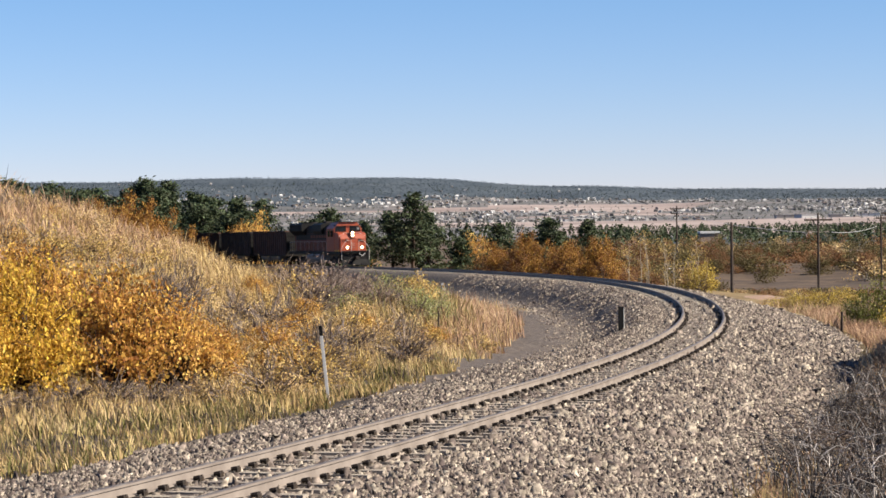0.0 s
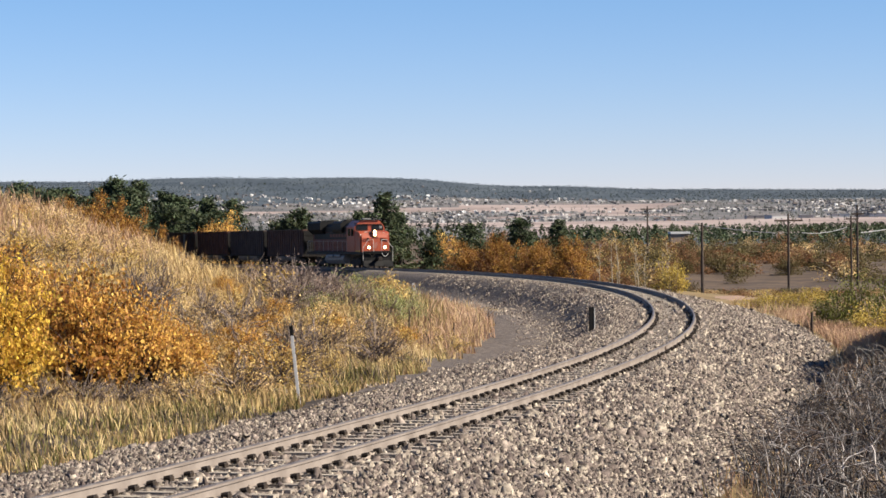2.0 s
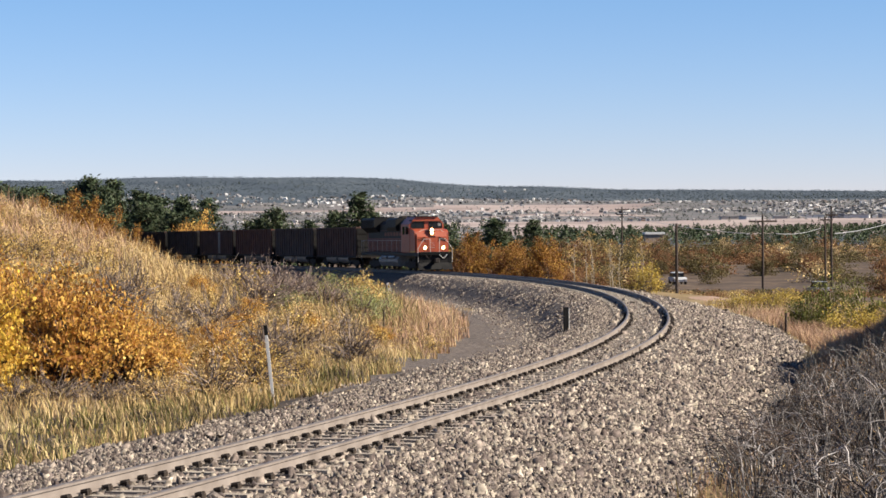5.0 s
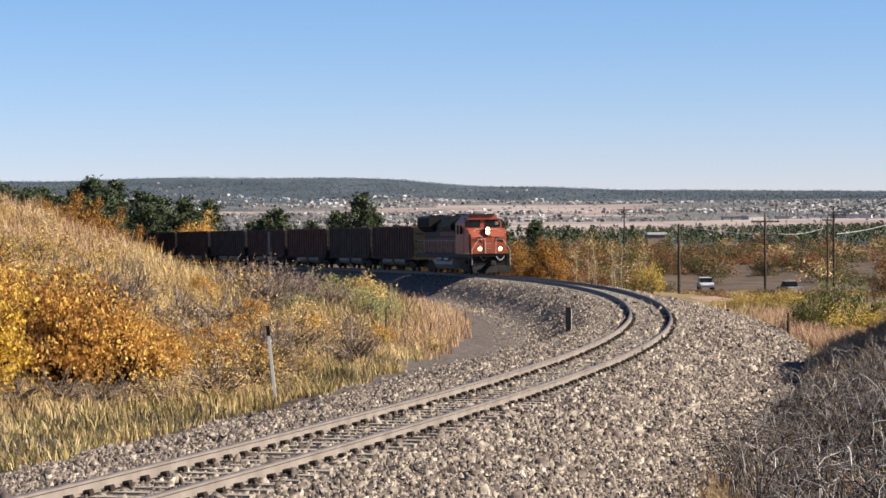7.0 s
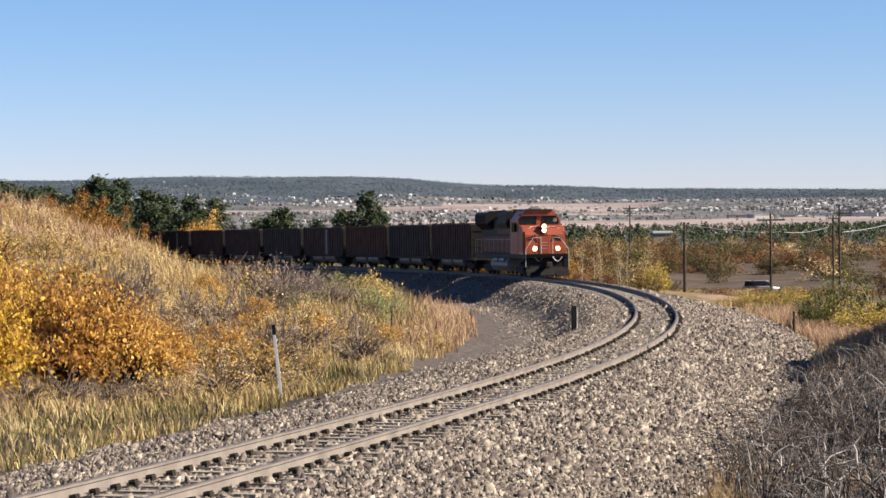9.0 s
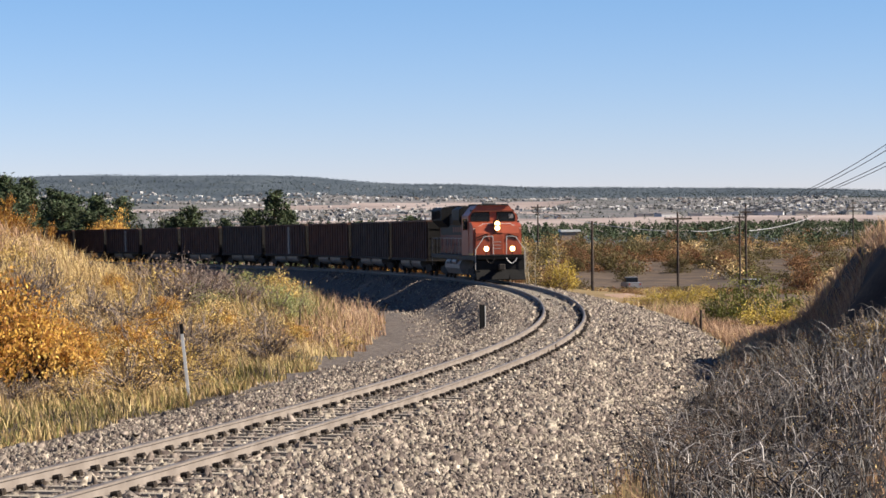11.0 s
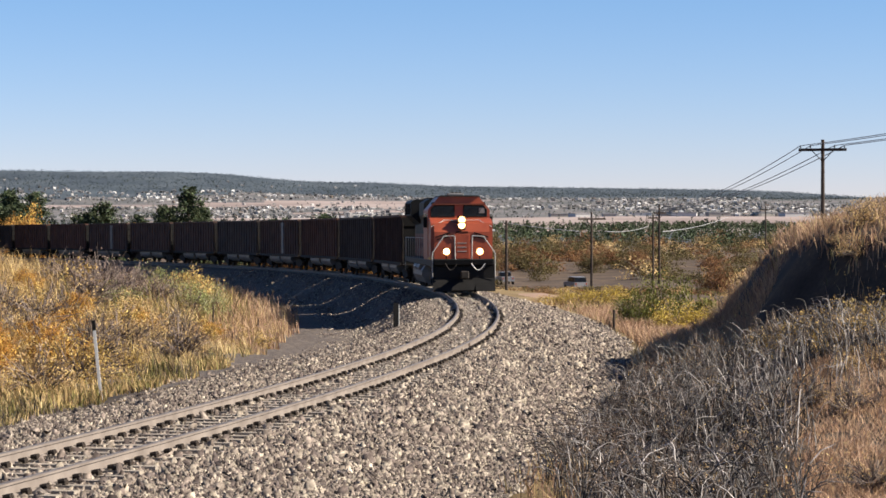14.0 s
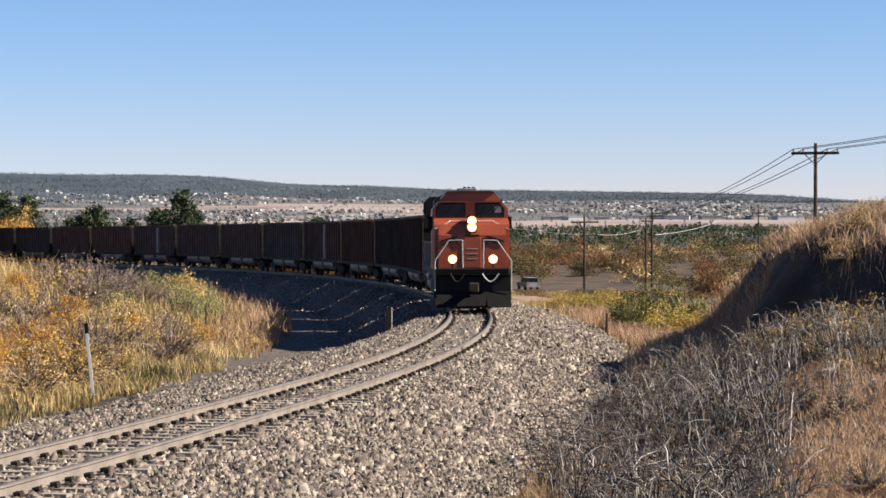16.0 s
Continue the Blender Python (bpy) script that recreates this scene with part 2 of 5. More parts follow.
M_suburb = mat("suburb_floor", (0.085, 0.092, 0.098), (0.15, 0.145, 0.142), 0.012, 0.95, 0, 0, 0.09, (0.24, 0.21, 0.195))
# bluish distance haze is put into the colour of the far woods
M_haze_woods = mat("haze_blue_woods", (0.034, 0.050, 0.068), (0.056, 0.076, 0.095), 0.01, 0.95, 0, 0, 0.08, (0.090, 0.112, 0.130))


def ground():
    az = np.concatenate([np.radians(np.linspace(-178, -20, 40)), np.radians(np.linspace(-17, 23, 300)), np.radians(np.linspace(26, 178, 40))])
    d = np.concatenate([[1.0, 6, 12, 18], np.geomspace(22, 150, 150), np.geomspace(154, 4990, 150)])
    A, D = np.meshgrid(az, d)
    X, Y = np.sin(A) * D, np.cos(A) * D
    Z = ground_z(X, Y)
    na, nd = len(az), len(d)
    verts = np.stack([X, Y, Z], -1).reshape(-1, 3)
    s, n = track_frame(X, Y)
    idx = np.arange(na * nd).reshape(nd, na)
    wrap = np.concatenate([idx, idx[:, :1]], 1)
    q = np.stack([wrap[:-1, :-1], wrap[:-1, 1:], wrap[1:, 1:], wrap[1:, :-1]], -1).reshape(-1, 4)[:, ::-1]
    me = bpy.data.meshes.new("ground")
    me.from_pydata(verts.tolist(), [], q.tolist() + [idx[0].tolist()])
    for m in (M_soil, M_dirt, M_scrub, M_field, M_suburb, M_haze_woods, M_bed, M_shade_floor):
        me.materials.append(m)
    c = verts[q].mean(1)
    x, y, dd = c[:, 0], c[:, 1], np.hypot(c[:, 0], c[:, 1])
    aa = np.arctan2(x, np.maximum(y, 1))
    nn = n.ravel()[q[:, 0]]
    kind = np.zeros(len(q), int)
    kind[(nn < -18) & (dd > 110)] = 2
    road = np.abs(y - (150 + 0.25 * (x - 20) + 3 * np.sin(x / 9))) < 5 + 2 * np.sin(x / 7)
    kind[road & (x > 17)] = 1
    # shade-coloured floor among the brush of the near bank
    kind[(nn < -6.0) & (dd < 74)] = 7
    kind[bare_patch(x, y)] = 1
    # shade-coloured floor in the hollows below the hill shrubs
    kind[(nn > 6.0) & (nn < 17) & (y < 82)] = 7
    kind[(nn > 4) & (nn < 9.5) & (y > 60) & (y < 150)] = 6
    kind[dd > 420] = 2
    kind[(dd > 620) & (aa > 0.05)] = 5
    kind[dd > 900] = 4
    w = waves(x, y, 21, 1400) + 0.5 * waves(x, y, 22, 500)
    kind[(dd > 1050) & (dd < 2400) & (w > -0.35 + 2 * smooth(0.07, -0.03, aa))] = 3
    kind[(dd > 2900) & (dd < 3900) & (w > -0.6 + 3 * smooth(0.07, 0.15, aa) + 2 * smooth(0.07, -0.03, aa))] = 3
    kind[(dd > 1300) & (dd < 4000) & (w > 1.0)] = 3
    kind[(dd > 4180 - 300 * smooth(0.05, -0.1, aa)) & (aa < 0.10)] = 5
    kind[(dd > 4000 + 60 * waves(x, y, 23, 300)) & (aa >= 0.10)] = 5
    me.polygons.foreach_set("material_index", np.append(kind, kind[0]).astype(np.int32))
    me.polygons.foreach_set("use_smooth", np.ones(len(me.polygons), bool))
    tagged(new("ground", me), "dry grassy ground falling to a wide suburban valley", "ground", kind="structure")


ground()


# ---- roadbed, ties and rails ----
def sweep(s0, s1, step, outline, name, material, closed=True):
    """Sweeps a cross-section of (offset to the inner side, height above rail top) along the track."""
    ss = np.arange(s0, s1 + 1e-6, step)
    k = len(outline)
    verts, faces = [], []
    for s in ss:
        for n, u in outline:
            x, y, z, _ = on_track(s, n, u)
            verts.append((x, y, z))
    for i in range(len(ss) - 1):
        for j in range(k if closed else k - 1):
            a, b = i * k + j, i * k + (j + 1) % k
            faces.append((a, b, b + k, a + k))
    me = mesh_from(name, verts, faces, material)
    return me


def roadbed():
    ss = np.concatenate([np.arange(-5, 130, 0.6), np.arange(130, 640, 3)])
    nn = np.concatenate([np.linspace(-6.3, -1.6, 26), np.linspace(-1.5, 1.5, 12), np.linspace(1.6, 8.0, 34)])
    S, N = np.meshgrid(ss, nn, indexing="ij")
    X, Y, Z, _ = on_track(S, N)
    H = bed_height(N, S, Z)
    H = H + 0.045 * (1 - smooth(1.0, 1.5, np.abs(N)))
    H = H + 0.03 * waves(X, Y, 31, 0.9) * smooth(1.3, 2.2, np.abs(N)) + 0.05 * waves(X, Y, 32, 3) * smooth(1.6, 3, np.abs(N))
    # a little ridge of loose stone at the foot, sinking into the ground at the edges
    H = H - 0.45 * smooth(5.2, 6.2, -N) - 0.5 * smooth(6.6, 8.0, N)
    k = len(nn)
    idx = np.arange(S.size).reshape(S.shape)
    q = np.stack([idx[:-1, :-1], idx[1:, :-1], idx[1:, 1:], idx[:-1, 1:]], -1).reshape(-1, 4)[:, ::-1]
    me = mesh_from("roadbed", np.stack([X, Y, H], -1).reshape(-1, 3).tolist(), q.tolist(), M_bed)
    me.polygons.foreach_set("use_smooth", np.ones(len(me.polygons), bool))
    return tagged(new("roadbed", me), "grey crushed-stone roadbed under the curved track", "ballast", kind="structure")


BED = roadbed()


def rail(side):
    n0 = side * GAUGE / 2
    web = [(n0 - 0.075, -0.175), (n0 + 0.075, -0.175), (n0 + 0.075, -0.160), (n0 + 0.02, -0.14), (n0 + 0.012, -0.05), (n0 + 0.036, -0.04),
           (n0 + 0.036, -0.012), (n0 - 0.036, -0.012), (n0 - 0.036, -0.04), (n0 - 0.012, -0.05), (n0 - 0.02, -0.14), (n0 - 0.075, -0.160)]
    ob = tagged(new("rail", sweep(-5, 640, 1.0, web, "rail", M_rail)), "long rust-brown steel rail on the curve", "rail", "rails of the track", "structure")
    top = new("rail_head", sweep(-5, 640, 1.0, [(n0 - 0.033, -0.0115), (n0 + 0.033, -0.0115), (n0 + 0.026, 0.0), (n0 - 0.026, 0.0)], "rail_head", M_head))
    top.parent = ob
    tagged(top, "bright polished running surface")
    return ob


rail(1)
rail(-1)


def ties():
    tie_bm = bmesh.new()
    prism(tie_bm, [(-0.12, -0.20), (0.12, -0.20), (0.09, 0.0), (-0.09, 0.0)], "y", -1.30, 1.30)
    me = bpy.data.meshes.new("tie")
    bmesh.ops.recalc_face_normals(tie_bm, faces=tie_bm.faces)
    tie_bm.to_mesh(me)
    tie_bm.free()
    me.materials.append(M_tie)
    cb = bmesh.new()
    for sx in (-0.035, 0.035):
        rod(cb, (sx, -0.05, 0), (sx, -0.05, 0.055), 0.030, seg=6)
        rod(cb, (sx, -0.06, 0.055), (sx, 0.03, 0.04), 0.032, seg=6)
    cm = bpy.data.meshes.new("rail_clip")
    cb.to_mesh(cm)
    cb.free()
    cm.materials.append(M_clip)
    rnd = random.Random(4)
    far_v, far_f = [], []
    for i in range(0, 700):
        s = 12 + i * 0.61
        x, y, z, h = on_track(s, rnd.uniform(-0.03, 0.03), -0.178 + rnd.uniform(-0.006, 0.006))
        m = pose(x, y, z, 0, 0, math.degrees(h) + rnd.uniform(-0.8, 0.8))
        if i < 150:
            t = new("tie", me)
            t.parent = BED
            t.matrix_world = m
            for n0 in (GAUGE / 2, -GAUGE / 2):
                for side in (1, -1):
                    c = new("rail_clip", cm)
                    c.parent = t
                    c.matrix_local = pose(0, n0 + side * 0.12, 0.002, 0, 0, 0 if side < 0 else 180)
        else:
            o = len(far_v)
            far_v += [(m @ v.co)[:] for v in me.vertices]
            far_f += [tuple(o + j for j in f.vertices) for f in me.polygons]
    ob = new("ties", mesh_from("ties", far_v, far_f, M_tie))
    ob.parent = BED
    tagged(ob, kind="stuff")


ties()


# ---- the train ----
def truck(parent, x, axles, wheel_r, name="truck"):
    bm = bmesh.new()
    span = axles[-1] - axles[0]
    for sy in (-1.0, 1.0):
        prism(bm, [(-span / 2 - 0.45, 0.42), (-span / 2 - 0.3, 0.72), (-0.5, 0.82), (0.5, 0.82), (span / 2 + 0.3, 0.72), (span / 2 + 0.45, 0.42), (span / 2 - 0.3, 0.36), (0.4, 0.25), (-0.4, 0.25), (-span / 2 + 0.3, 0.36)], "y", sy - 0.11, sy + 0.11)
    box(bm, -0.3, 0.3, -1.0, 1.0, 0.45, 0.85)
    t = part(name, bm, M_under, parent)
    t.location = (x, 0, 0)
    for a in axles:
        w = bmesh.new()
        for sy in (-0.72, 0.72):
            rod(w, (a, sy - 0.065, wheel_r), (a, sy + 0.065, wheel_r), wheel_r, seg=20)
        rod(w, (a, -1.05, wheel_r), (a, 1.05, wheel_r), 0.09, seg=8)
        part("wheelset", w, M_under, t)
    return t


def coal_car(k):
    """A ribbed steel coal hopper, its floor tubs hanging between the trucks."""
    r = random.Random(k)
    half, w = 7.34, 1.56
    z0, z1 = 1.12, 3.90
    e = empty("coal_car", pose(0, 0, 0), "", "freight car", "cars of the coal train")
    bm = bmesh.new()
    box(bm, -half, half, -w + 0.08, w - 0.08, z0, z1 - 0.03)
    body = part("body", bm, M_CAR[k % len(M_CAR)], e)
    for sy in (-1, 1):
        for i in range(17):
            rb = bmesh.new()
            x = -half + 0.12 + i * (2 * half - 0.24) / 16
            box(rb, x - 0.055, x + 0.055, sy * (w - 0.08) if sy > 0 else -w, sy * w if sy > 0 else -(w - 0.08), z0, z1 - 0.1)
            part("rib", rb, M_CAR[k % len(M_CAR)], body)
        if k % 4 == 3:
            pb = bmesh.new()
            box(pb, 1.2, 1.9, *((w - 0.07, w + 0.008) if sy > 0 else (-w - 0.008, -w + 0.07)), z0 + 0.15, z1 - 0.2)
            part("replacement_panel", pb, M_grey, body, "paler repaired side panel")
    rim = bmesh.new()
    for sy in (-1, 1):
        box(rim, -half, half, *sorted((sy * (w - 0.1), sy * (w + 0.02))), z1 - 0.1, z1 + 0.02)
    for sx in (-1, 1):
        box(rim, *sorted((sx * (half - 0.1), sx * (half + 0.02))), -w, w, z1 - 0.12, z1 + 0.02)
    part("top_rim", rim, M_CAR[k % len(M_CAR)], e)
    sill = bmesh.new()
    for sy in (-1, 1):
        box(sill, -half, half, *sorted((sy * (w - 0.16), sy * (w + 0.015))), z0 - 0.08, z0 + 0.1)
    box(sill, -half - 0.65, half + 0.65, -0.25, 0.25, 0.75, 1.1)
    part("sill", sill, M_under, e)
    # added dark block, keeps the underside dark by hiding bright ground behind
    filler = bmesh.new()
    box(filler, -6.9, 6.9, -0.55, 0.55, 0.40, 0.76)
    for x in (-4.35, 0.0, 4.35):
        box(filler, x - 0.12, x + 0.12, -1.25, 1.25, 0.36, 0.62)
    part("brake_rigging", filler, M_under, e)
    for sx in (-1, 1):
        # near-black end sheet: shade of the gap between cars, put into the colour
        sheet = bmesh.new()
        box(sheet, *sorted((sx * half, sx * (half + 0.012))), -w + 0.1, w - 0.1, z0 + 0.02, z1 - 0.13)
        for q in range(4):
            box(sheet, *sorted((sx * half, sx * (half + 0.07))), -w + 0.12, w - 0.12, z0 + 0.3 + q * 0.62, z0 + 0.38 + q * 0.62)
        part("end_sheet", sheet, M_black, e, "end sheet with cross ribs, coloured black for the shaded gap")
        cp = bmesh.new()
        box(cp, *sorted((sx * (half + 0.4), sx * 8.08)), -0.14, 0.14, 0.72, 1.0)
        part("coupler", cp, M_under, e)
        pl = bmesh.new()
        box(pl, *sorted((sx * half, sx * (half + 0.42))), -w + 0.1, w - 0.1, z0 - 0.06, z0)
        for sy in (-1, 1):
            rod(pl, (sx * (half + 0.22), sy * 1.45, z0), (sx * (half + 0.22), sy * 1.45, z1 - 0.3), 0.025, seg=5)
            for q in range(6):
                rod(pl, (sx * (half + 0.22), sy * 1.45, z0 + 0.3 + q * 0.38), (sx * half, sy * 1.45, z0 + 0.3 + q * 0.38), 0.02, seg=4)
        part("end_platform", pl, M_under, e)
        tub = bmesh.new()
        prism(tub, [(-1.3, 0.62), (-1.42, 0.85), (-1.42, 1.12), (1.42, 1.12), (1.42, 0.85), (1.3, 0.62), (0.9, 0.45), (-0.9, 0.45)], "x", *sorted((sx * 0.35, sx * 4.1)))
        part("hopper_tub", tub, M_silver, e, "dull silver belly tub")
    cl = bmesh.new()
    verts = []
    for i in range(13):
        for j in range(5):
            x, y = -half + 0.12 + i * (2 * half - 0.24) / 12, -1.42 + j * 0.71
            verts.append(cl.verts.new((x, y, z1 - 0.28 + 0.14 * (1 - abs(j - 2) / 2) * min(1, min(i, 12 - i) / 2) + r.uniform(-0.04, 0.04))))
    for i in range(12):
        for j in range(4):
            cl.faces.new((verts[i * 5 + j], verts[i * 5 + 5 + j], verts[i * 5 + 6 + j], verts[i * 5 + j + 1]))
    part("coal_load", cl, M_coal, e)
    for x in (-5.6, 5.6):
        truck(e, x, (-0.89, 0.89), 0.46)
    return e


M_CAR = [mat("brown_car_paint", (0.056, 0.027, 0.021), (0.108, 0.055, 0.043), 0.8, 0.75, 0, 0.15, 10),
         mat("grey_brown_car_paint", (0.042, 0.028, 0.026), (0.085, 0.060, 0.054), 0.8, 0.75, 0, 0.15, 10),
         mat("rust_car_paint", (0.078, 0.031, 0.021), (0.135, 0.060, 0.042), 0.8, 0.78, 0, 0.15, 10)]
CAR_LENGTH, N_CARS = 16.15, 17
NOSE_7, SPEED = 192.4, 10.15


def plate(bm, pts, y0, y1):
    prism(bm, pts, "y", *sorted((y0, y1)))


def hand_rail(bm, pts, r=0.022):
    for a, b in zip(pts[:-1], pts[1:]):
        rod(bm, a, b, r, seg=6)


def circle(bm, x, y, z, r, seg=16):
    return [bm.verts.new((x, y + r * math.cos(k * math.tau / seg), z + r * math.sin(k * math.tau / seg))) for k in range(seg)]


def lamp(bm, x, y, z, r):
    """A bulging lens that looks along +x."""
    a, b = circle(bm, x, y, z, r), circle(bm, x + 0.02, y, z, r * 0.7)
    for k in range(16):
        bm.faces.new((a[k], a[(k + 1) % 16], b[(k + 1) % 16], b[k]))
    bm.faces.new(b)


def ring(bm, x, y, z, r0, r1):
    """A shallow dished ring round a lens, which glows as its halo."""
    a, b = circle(bm, x, y, z, r0), circle(bm, x + 0.03, y, z, r1)
    for k in range(16):
        bm.faces.new((a[k], a[(k + 1) % 16], b[(k + 1) % 16], b[k]))


def can(bm, x0, x1, y, z, r):
    """A thin-walled round hood."""
    w = [circle(bm, x0, y, z, r), circle(bm, x1, y, z, r), circle(bm, x1, y, z, r + 0.02), circle(bm, x0, y, z, r + 0.02)]
    for i in range(3):
        for k in range(16):
            bm.faces.new((w[i][k], w[i][(k + 1) % 16], w[i + 1][(k + 1) % 16], w[i + 1][k]))


def locomotive():
    """A six-axle diesel road locomotive, its nose at +x."""
    e = empty("locomotive", pose(0, 0, 0), "orange and black six-axle diesel locomotive with lit headlamps", "locomotive")
    w = 1.52
    bm = bmesh.new()
    box(bm, -10.7, 10.3, -w, w, 1.30, 1.60, 0.03)
    part("frame", bm, M_black, e)
    hood = bmesh.new()
    box(hood, -10.3, 4.9, -0.95, 0.95, 1.60, 3.55, 0.05)
    hood = part("hood", hood, M_shade_orange, e, "orange engine hood coloured darker for its shaded side, with dark door seams")
    for sy in (-1, 1):
        for i in range(14):
            x = -9.9 + i * 1.03
            bm = bmesh.new()
            box(bm, x, x + 0.95, *sorted((sy * 0.945, sy * 0.975)), 1.72, 2.75, 0.012)
            d = part("hood_door", bm, M_shade_orange, hood)
            bm = bmesh.new()
            box(bm, x + 0.80, x + 0.86, *sorted((sy * 0.97, sy * 0.995)), 2.15, 2.35)
            part("latch", bm, M_black, hood)
        bm = bmesh.new()
        box(bm, -9.8, 4.7, *sorted((sy * 0.945, sy * 0.972)), 2.85, 3.52)
        part("letter_panel", bm, M_black, hood, "black side panel with plain lettering bars")
        for i in range(7):
            bm = bmesh.new()
            box(bm, -3.5 + i * 1.1, -2.75 + i * 1.1, *sorted((sy * 0.97, sy * 0.982)), 3.04, 3.36)
            part("lettering_bar", bm, M_shade_orange, hood)
    bm = bmesh.new()
    prism(bm, [(-0.97, 3.55), (0.97, 3.55), (0.97, 4.1), (0.62, 4.42), (-0.62, 4.42), (-0.97, 4.1)], "x", -10.2, 4.7)
    part("hood_roof", bm, M_black, e)
    bm = bmesh.new()
    prism(bm, [(-0.95, 3.35), (0.95, 3.35), (1.5, 3.85), (1.5, 4.55), (1.35, 4.70), (-1.35, 4.70), (-1.5, 4.55), (-1.5, 3.85)], "x", -10.6, -5.4)
    rad = part("radiator", bm, M_black, e, "black flared radiator cowl")
    for sy in (-1, 1):
        for i in range(12):
            bm = bmesh.new()
            x = -10.4 + i * 0.41
            box(bm, x, x + 0.05, *sorted((sy * 1.49, sy * 1.53)), 3.9, 4.5)
            part("grille_slat", bm, M_under, rad)
    for x in (-9.6, -8.0, -6.4):
        bm = bmesh.new()
        rod(bm, (x, 0, 4.69), (x, 0, 4.80), 0.62, seg=18)
        part("fan", bm, M_under, rad)
    bm = bmesh.new()
    prism(bm, [(-1.2, 3.5), (1.2, 3.5), (1.3, 3.8), (1.3, 4.45), (1.0, 4.66), (-1.0, 4.66), (-1.3, 4.45), (-1.3, 3.8)], "x", -1.6, 1.9)
    part("blower_cowl", bm, M_black, e)
    bm = bmesh.new()
    box(bm, -0.6, 0.5, -0.35, 0.35, 4.6, 4.82, 0.03)
    part("exhaust_stack", bm, M_under, e)
    # cab
    bm = bmesh.new()
    prism(bm, [(-w, 1.60), (w, 1.60), (w, 4.02), (0.98, 4.66), (-0.98, 4.66), (-w, 4.02)], "x", 4.8, 7.75)
    cab = part("cab", bm, M_orange, e, "wide orange cab with chamfered roof edges")
    bm = bmesh.new()
    prism(bm, [(-1.0, 4.655), (1.0, 4.655), (0.9, 4.73), (-0.9, 4.73)], "x", 4.7, 7.9)
    part("cab_roof", bm, M_under, cab, "grey weathered roof sheet")
    for y0, y1 in ((-1.36, -0.22), (0.24, 1.36)):
        o, q = (y0, y1) if y0 < 0 else (y1, y0)
        k = 0.16 if o > 0 else -0.16
        bm = bmesh.new()
        prism(bm, [(q, 3.72), (o, 3.72), (o, 4.02), (o - k, 4.20), (q, 4.22)], "x", 7.74, 7.775)
        pane = part("windscreen", bm, M_glass, cab, "dark raked cab windscreen")
        bm = bmesh.new()
        for e0, e1 in (((q, 3.70), (o, 3.70)), ((o, 3.70), (o, 4.03)), ((o, 4.03), (o - k, 4.22)), ((o - k, 4.22), (q, 4.24)), ((q, 4.24), (q, 3.70))):
            rod(bm, (7.775, *e0), (7.775, *e1), 0.028, seg=5)
        part("gasket", bm, M_black, pane)
    bm = bmesh.new()
    box(bm, 7.77, 7.785, 0.98, 1.26, 3.86, 4.12)
    part("sun_blind", bm, M_grey, cab, "pale folded sun blind")
    bm = bmesh.new()
    box(bm, 7.73, 7.90, -1.30, 1.30, 4.27, 4.33)
    part("visor", bm, M_shade_orange, cab)
    for y in (-0.9, -0.35, 0.45, 1.0):
        bm = bmesh.new()
        rod(bm, (7.80, y - 0.14, 3.76), (7.80, y + 0.12, 4.10), 0.014, seg=4)
        part("wiper", bm, M_black, cab)
    for sy in (-1, 1):
        for x in (5.3, 6.4):
            bm = bmesh.new()
            box(bm, x, x + 0.8, *sorted((sy * (w - 0.02), sy * (w + 0.012))), 3.15, 3.85, 0.008)
            part("side_window", bm, M_glass, cab)
        bm = bmesh.new()
        box(bm, 7.2, 7.3, *sorted((sy * w, sy * (w + 0.18))), 3.2, 3.7)
        part("mirror", bm, M_black, cab)
        bm = bmesh.new()
        prism(bm, [(6.9, 4.18), (7.7, 4.18), (7.7, 4.40), (6.9, 4.40)], "y", *sorted((sy * 1.05, sy * 1.30)))
        part("number_board", bm, M_black, cab)
    bm = bmesh.new()
    for y in (-0.18, 0.0, 0.18):
        rod(bm, (5.6, y, 4.86), (6.3, y, 4.86), 0.03, 0.08, seg=8)
    box(bm, 5.7, 5.8, -0.25, 0.25, 4.72, 4.88)
    part("horn", bm, M_under, cab)
    bm = bmesh.new()
    box(bm, 6.5, 7.1, -0.5, 0.3, 4.72, 4.86, 0.03)
    part("air_conditioner", bm, M_grey, cab)
    # nose
    bm = bmesh.new()
    prism(bm, [(7.75, 1.60), (9.55, 1.60), (9.55, 2.95), (9.35, 3.38), (8.9, 3.56), (7.75, 3.64)], "y", -w + 0.03, w - 0.03)
    bmesh.ops.bevel(bm, geom=[ed for ed in bm.edges if abs(ed.verts[0].co.x - ed.verts[1].co.x) < 1e-4 and abs(ed.verts[0].co.z - ed.verts[1].co.z) > 0.2 and ed.verts[0].co.x > 9], offset=0.16, segments=2, affect="EDGES")
    nose = part("nose", bm, M_orange, e, "blunt orange nose with dark plain emblem bars")
    bm = bmesh.new()
    box(bm, 9.54, 9.585, -0.36, 0.36, 1.66, 2.85, 0.015)
    door = part("nose_door", bm, M_orange, nose)
    for z in (2.0, 2.2, 2.4):
        bm = bmesh.new()
        box(bm, 9.58, 9.60, -0.22, 0.22, z, z + 0.03)
        part("grab_iron", bm, M_hand, door)
    # a plain emblem: slanted dark bars across the nose
    for y, z, half, slope in ((-0.92, 2.78, 0.36, 0.10), (-0.95, 2.62, 0.28, 0.08), (0.92, 2.78, 0.36, -0.10), (0.95, 2.62, 0.28, -0.08), (0.0, 2.92, 0.30, 0.0), (-0.62, 2.66, 0.14, -0.2), (0.62, 2.66, 0.14, 0.2)):
        bm = bmesh.new()
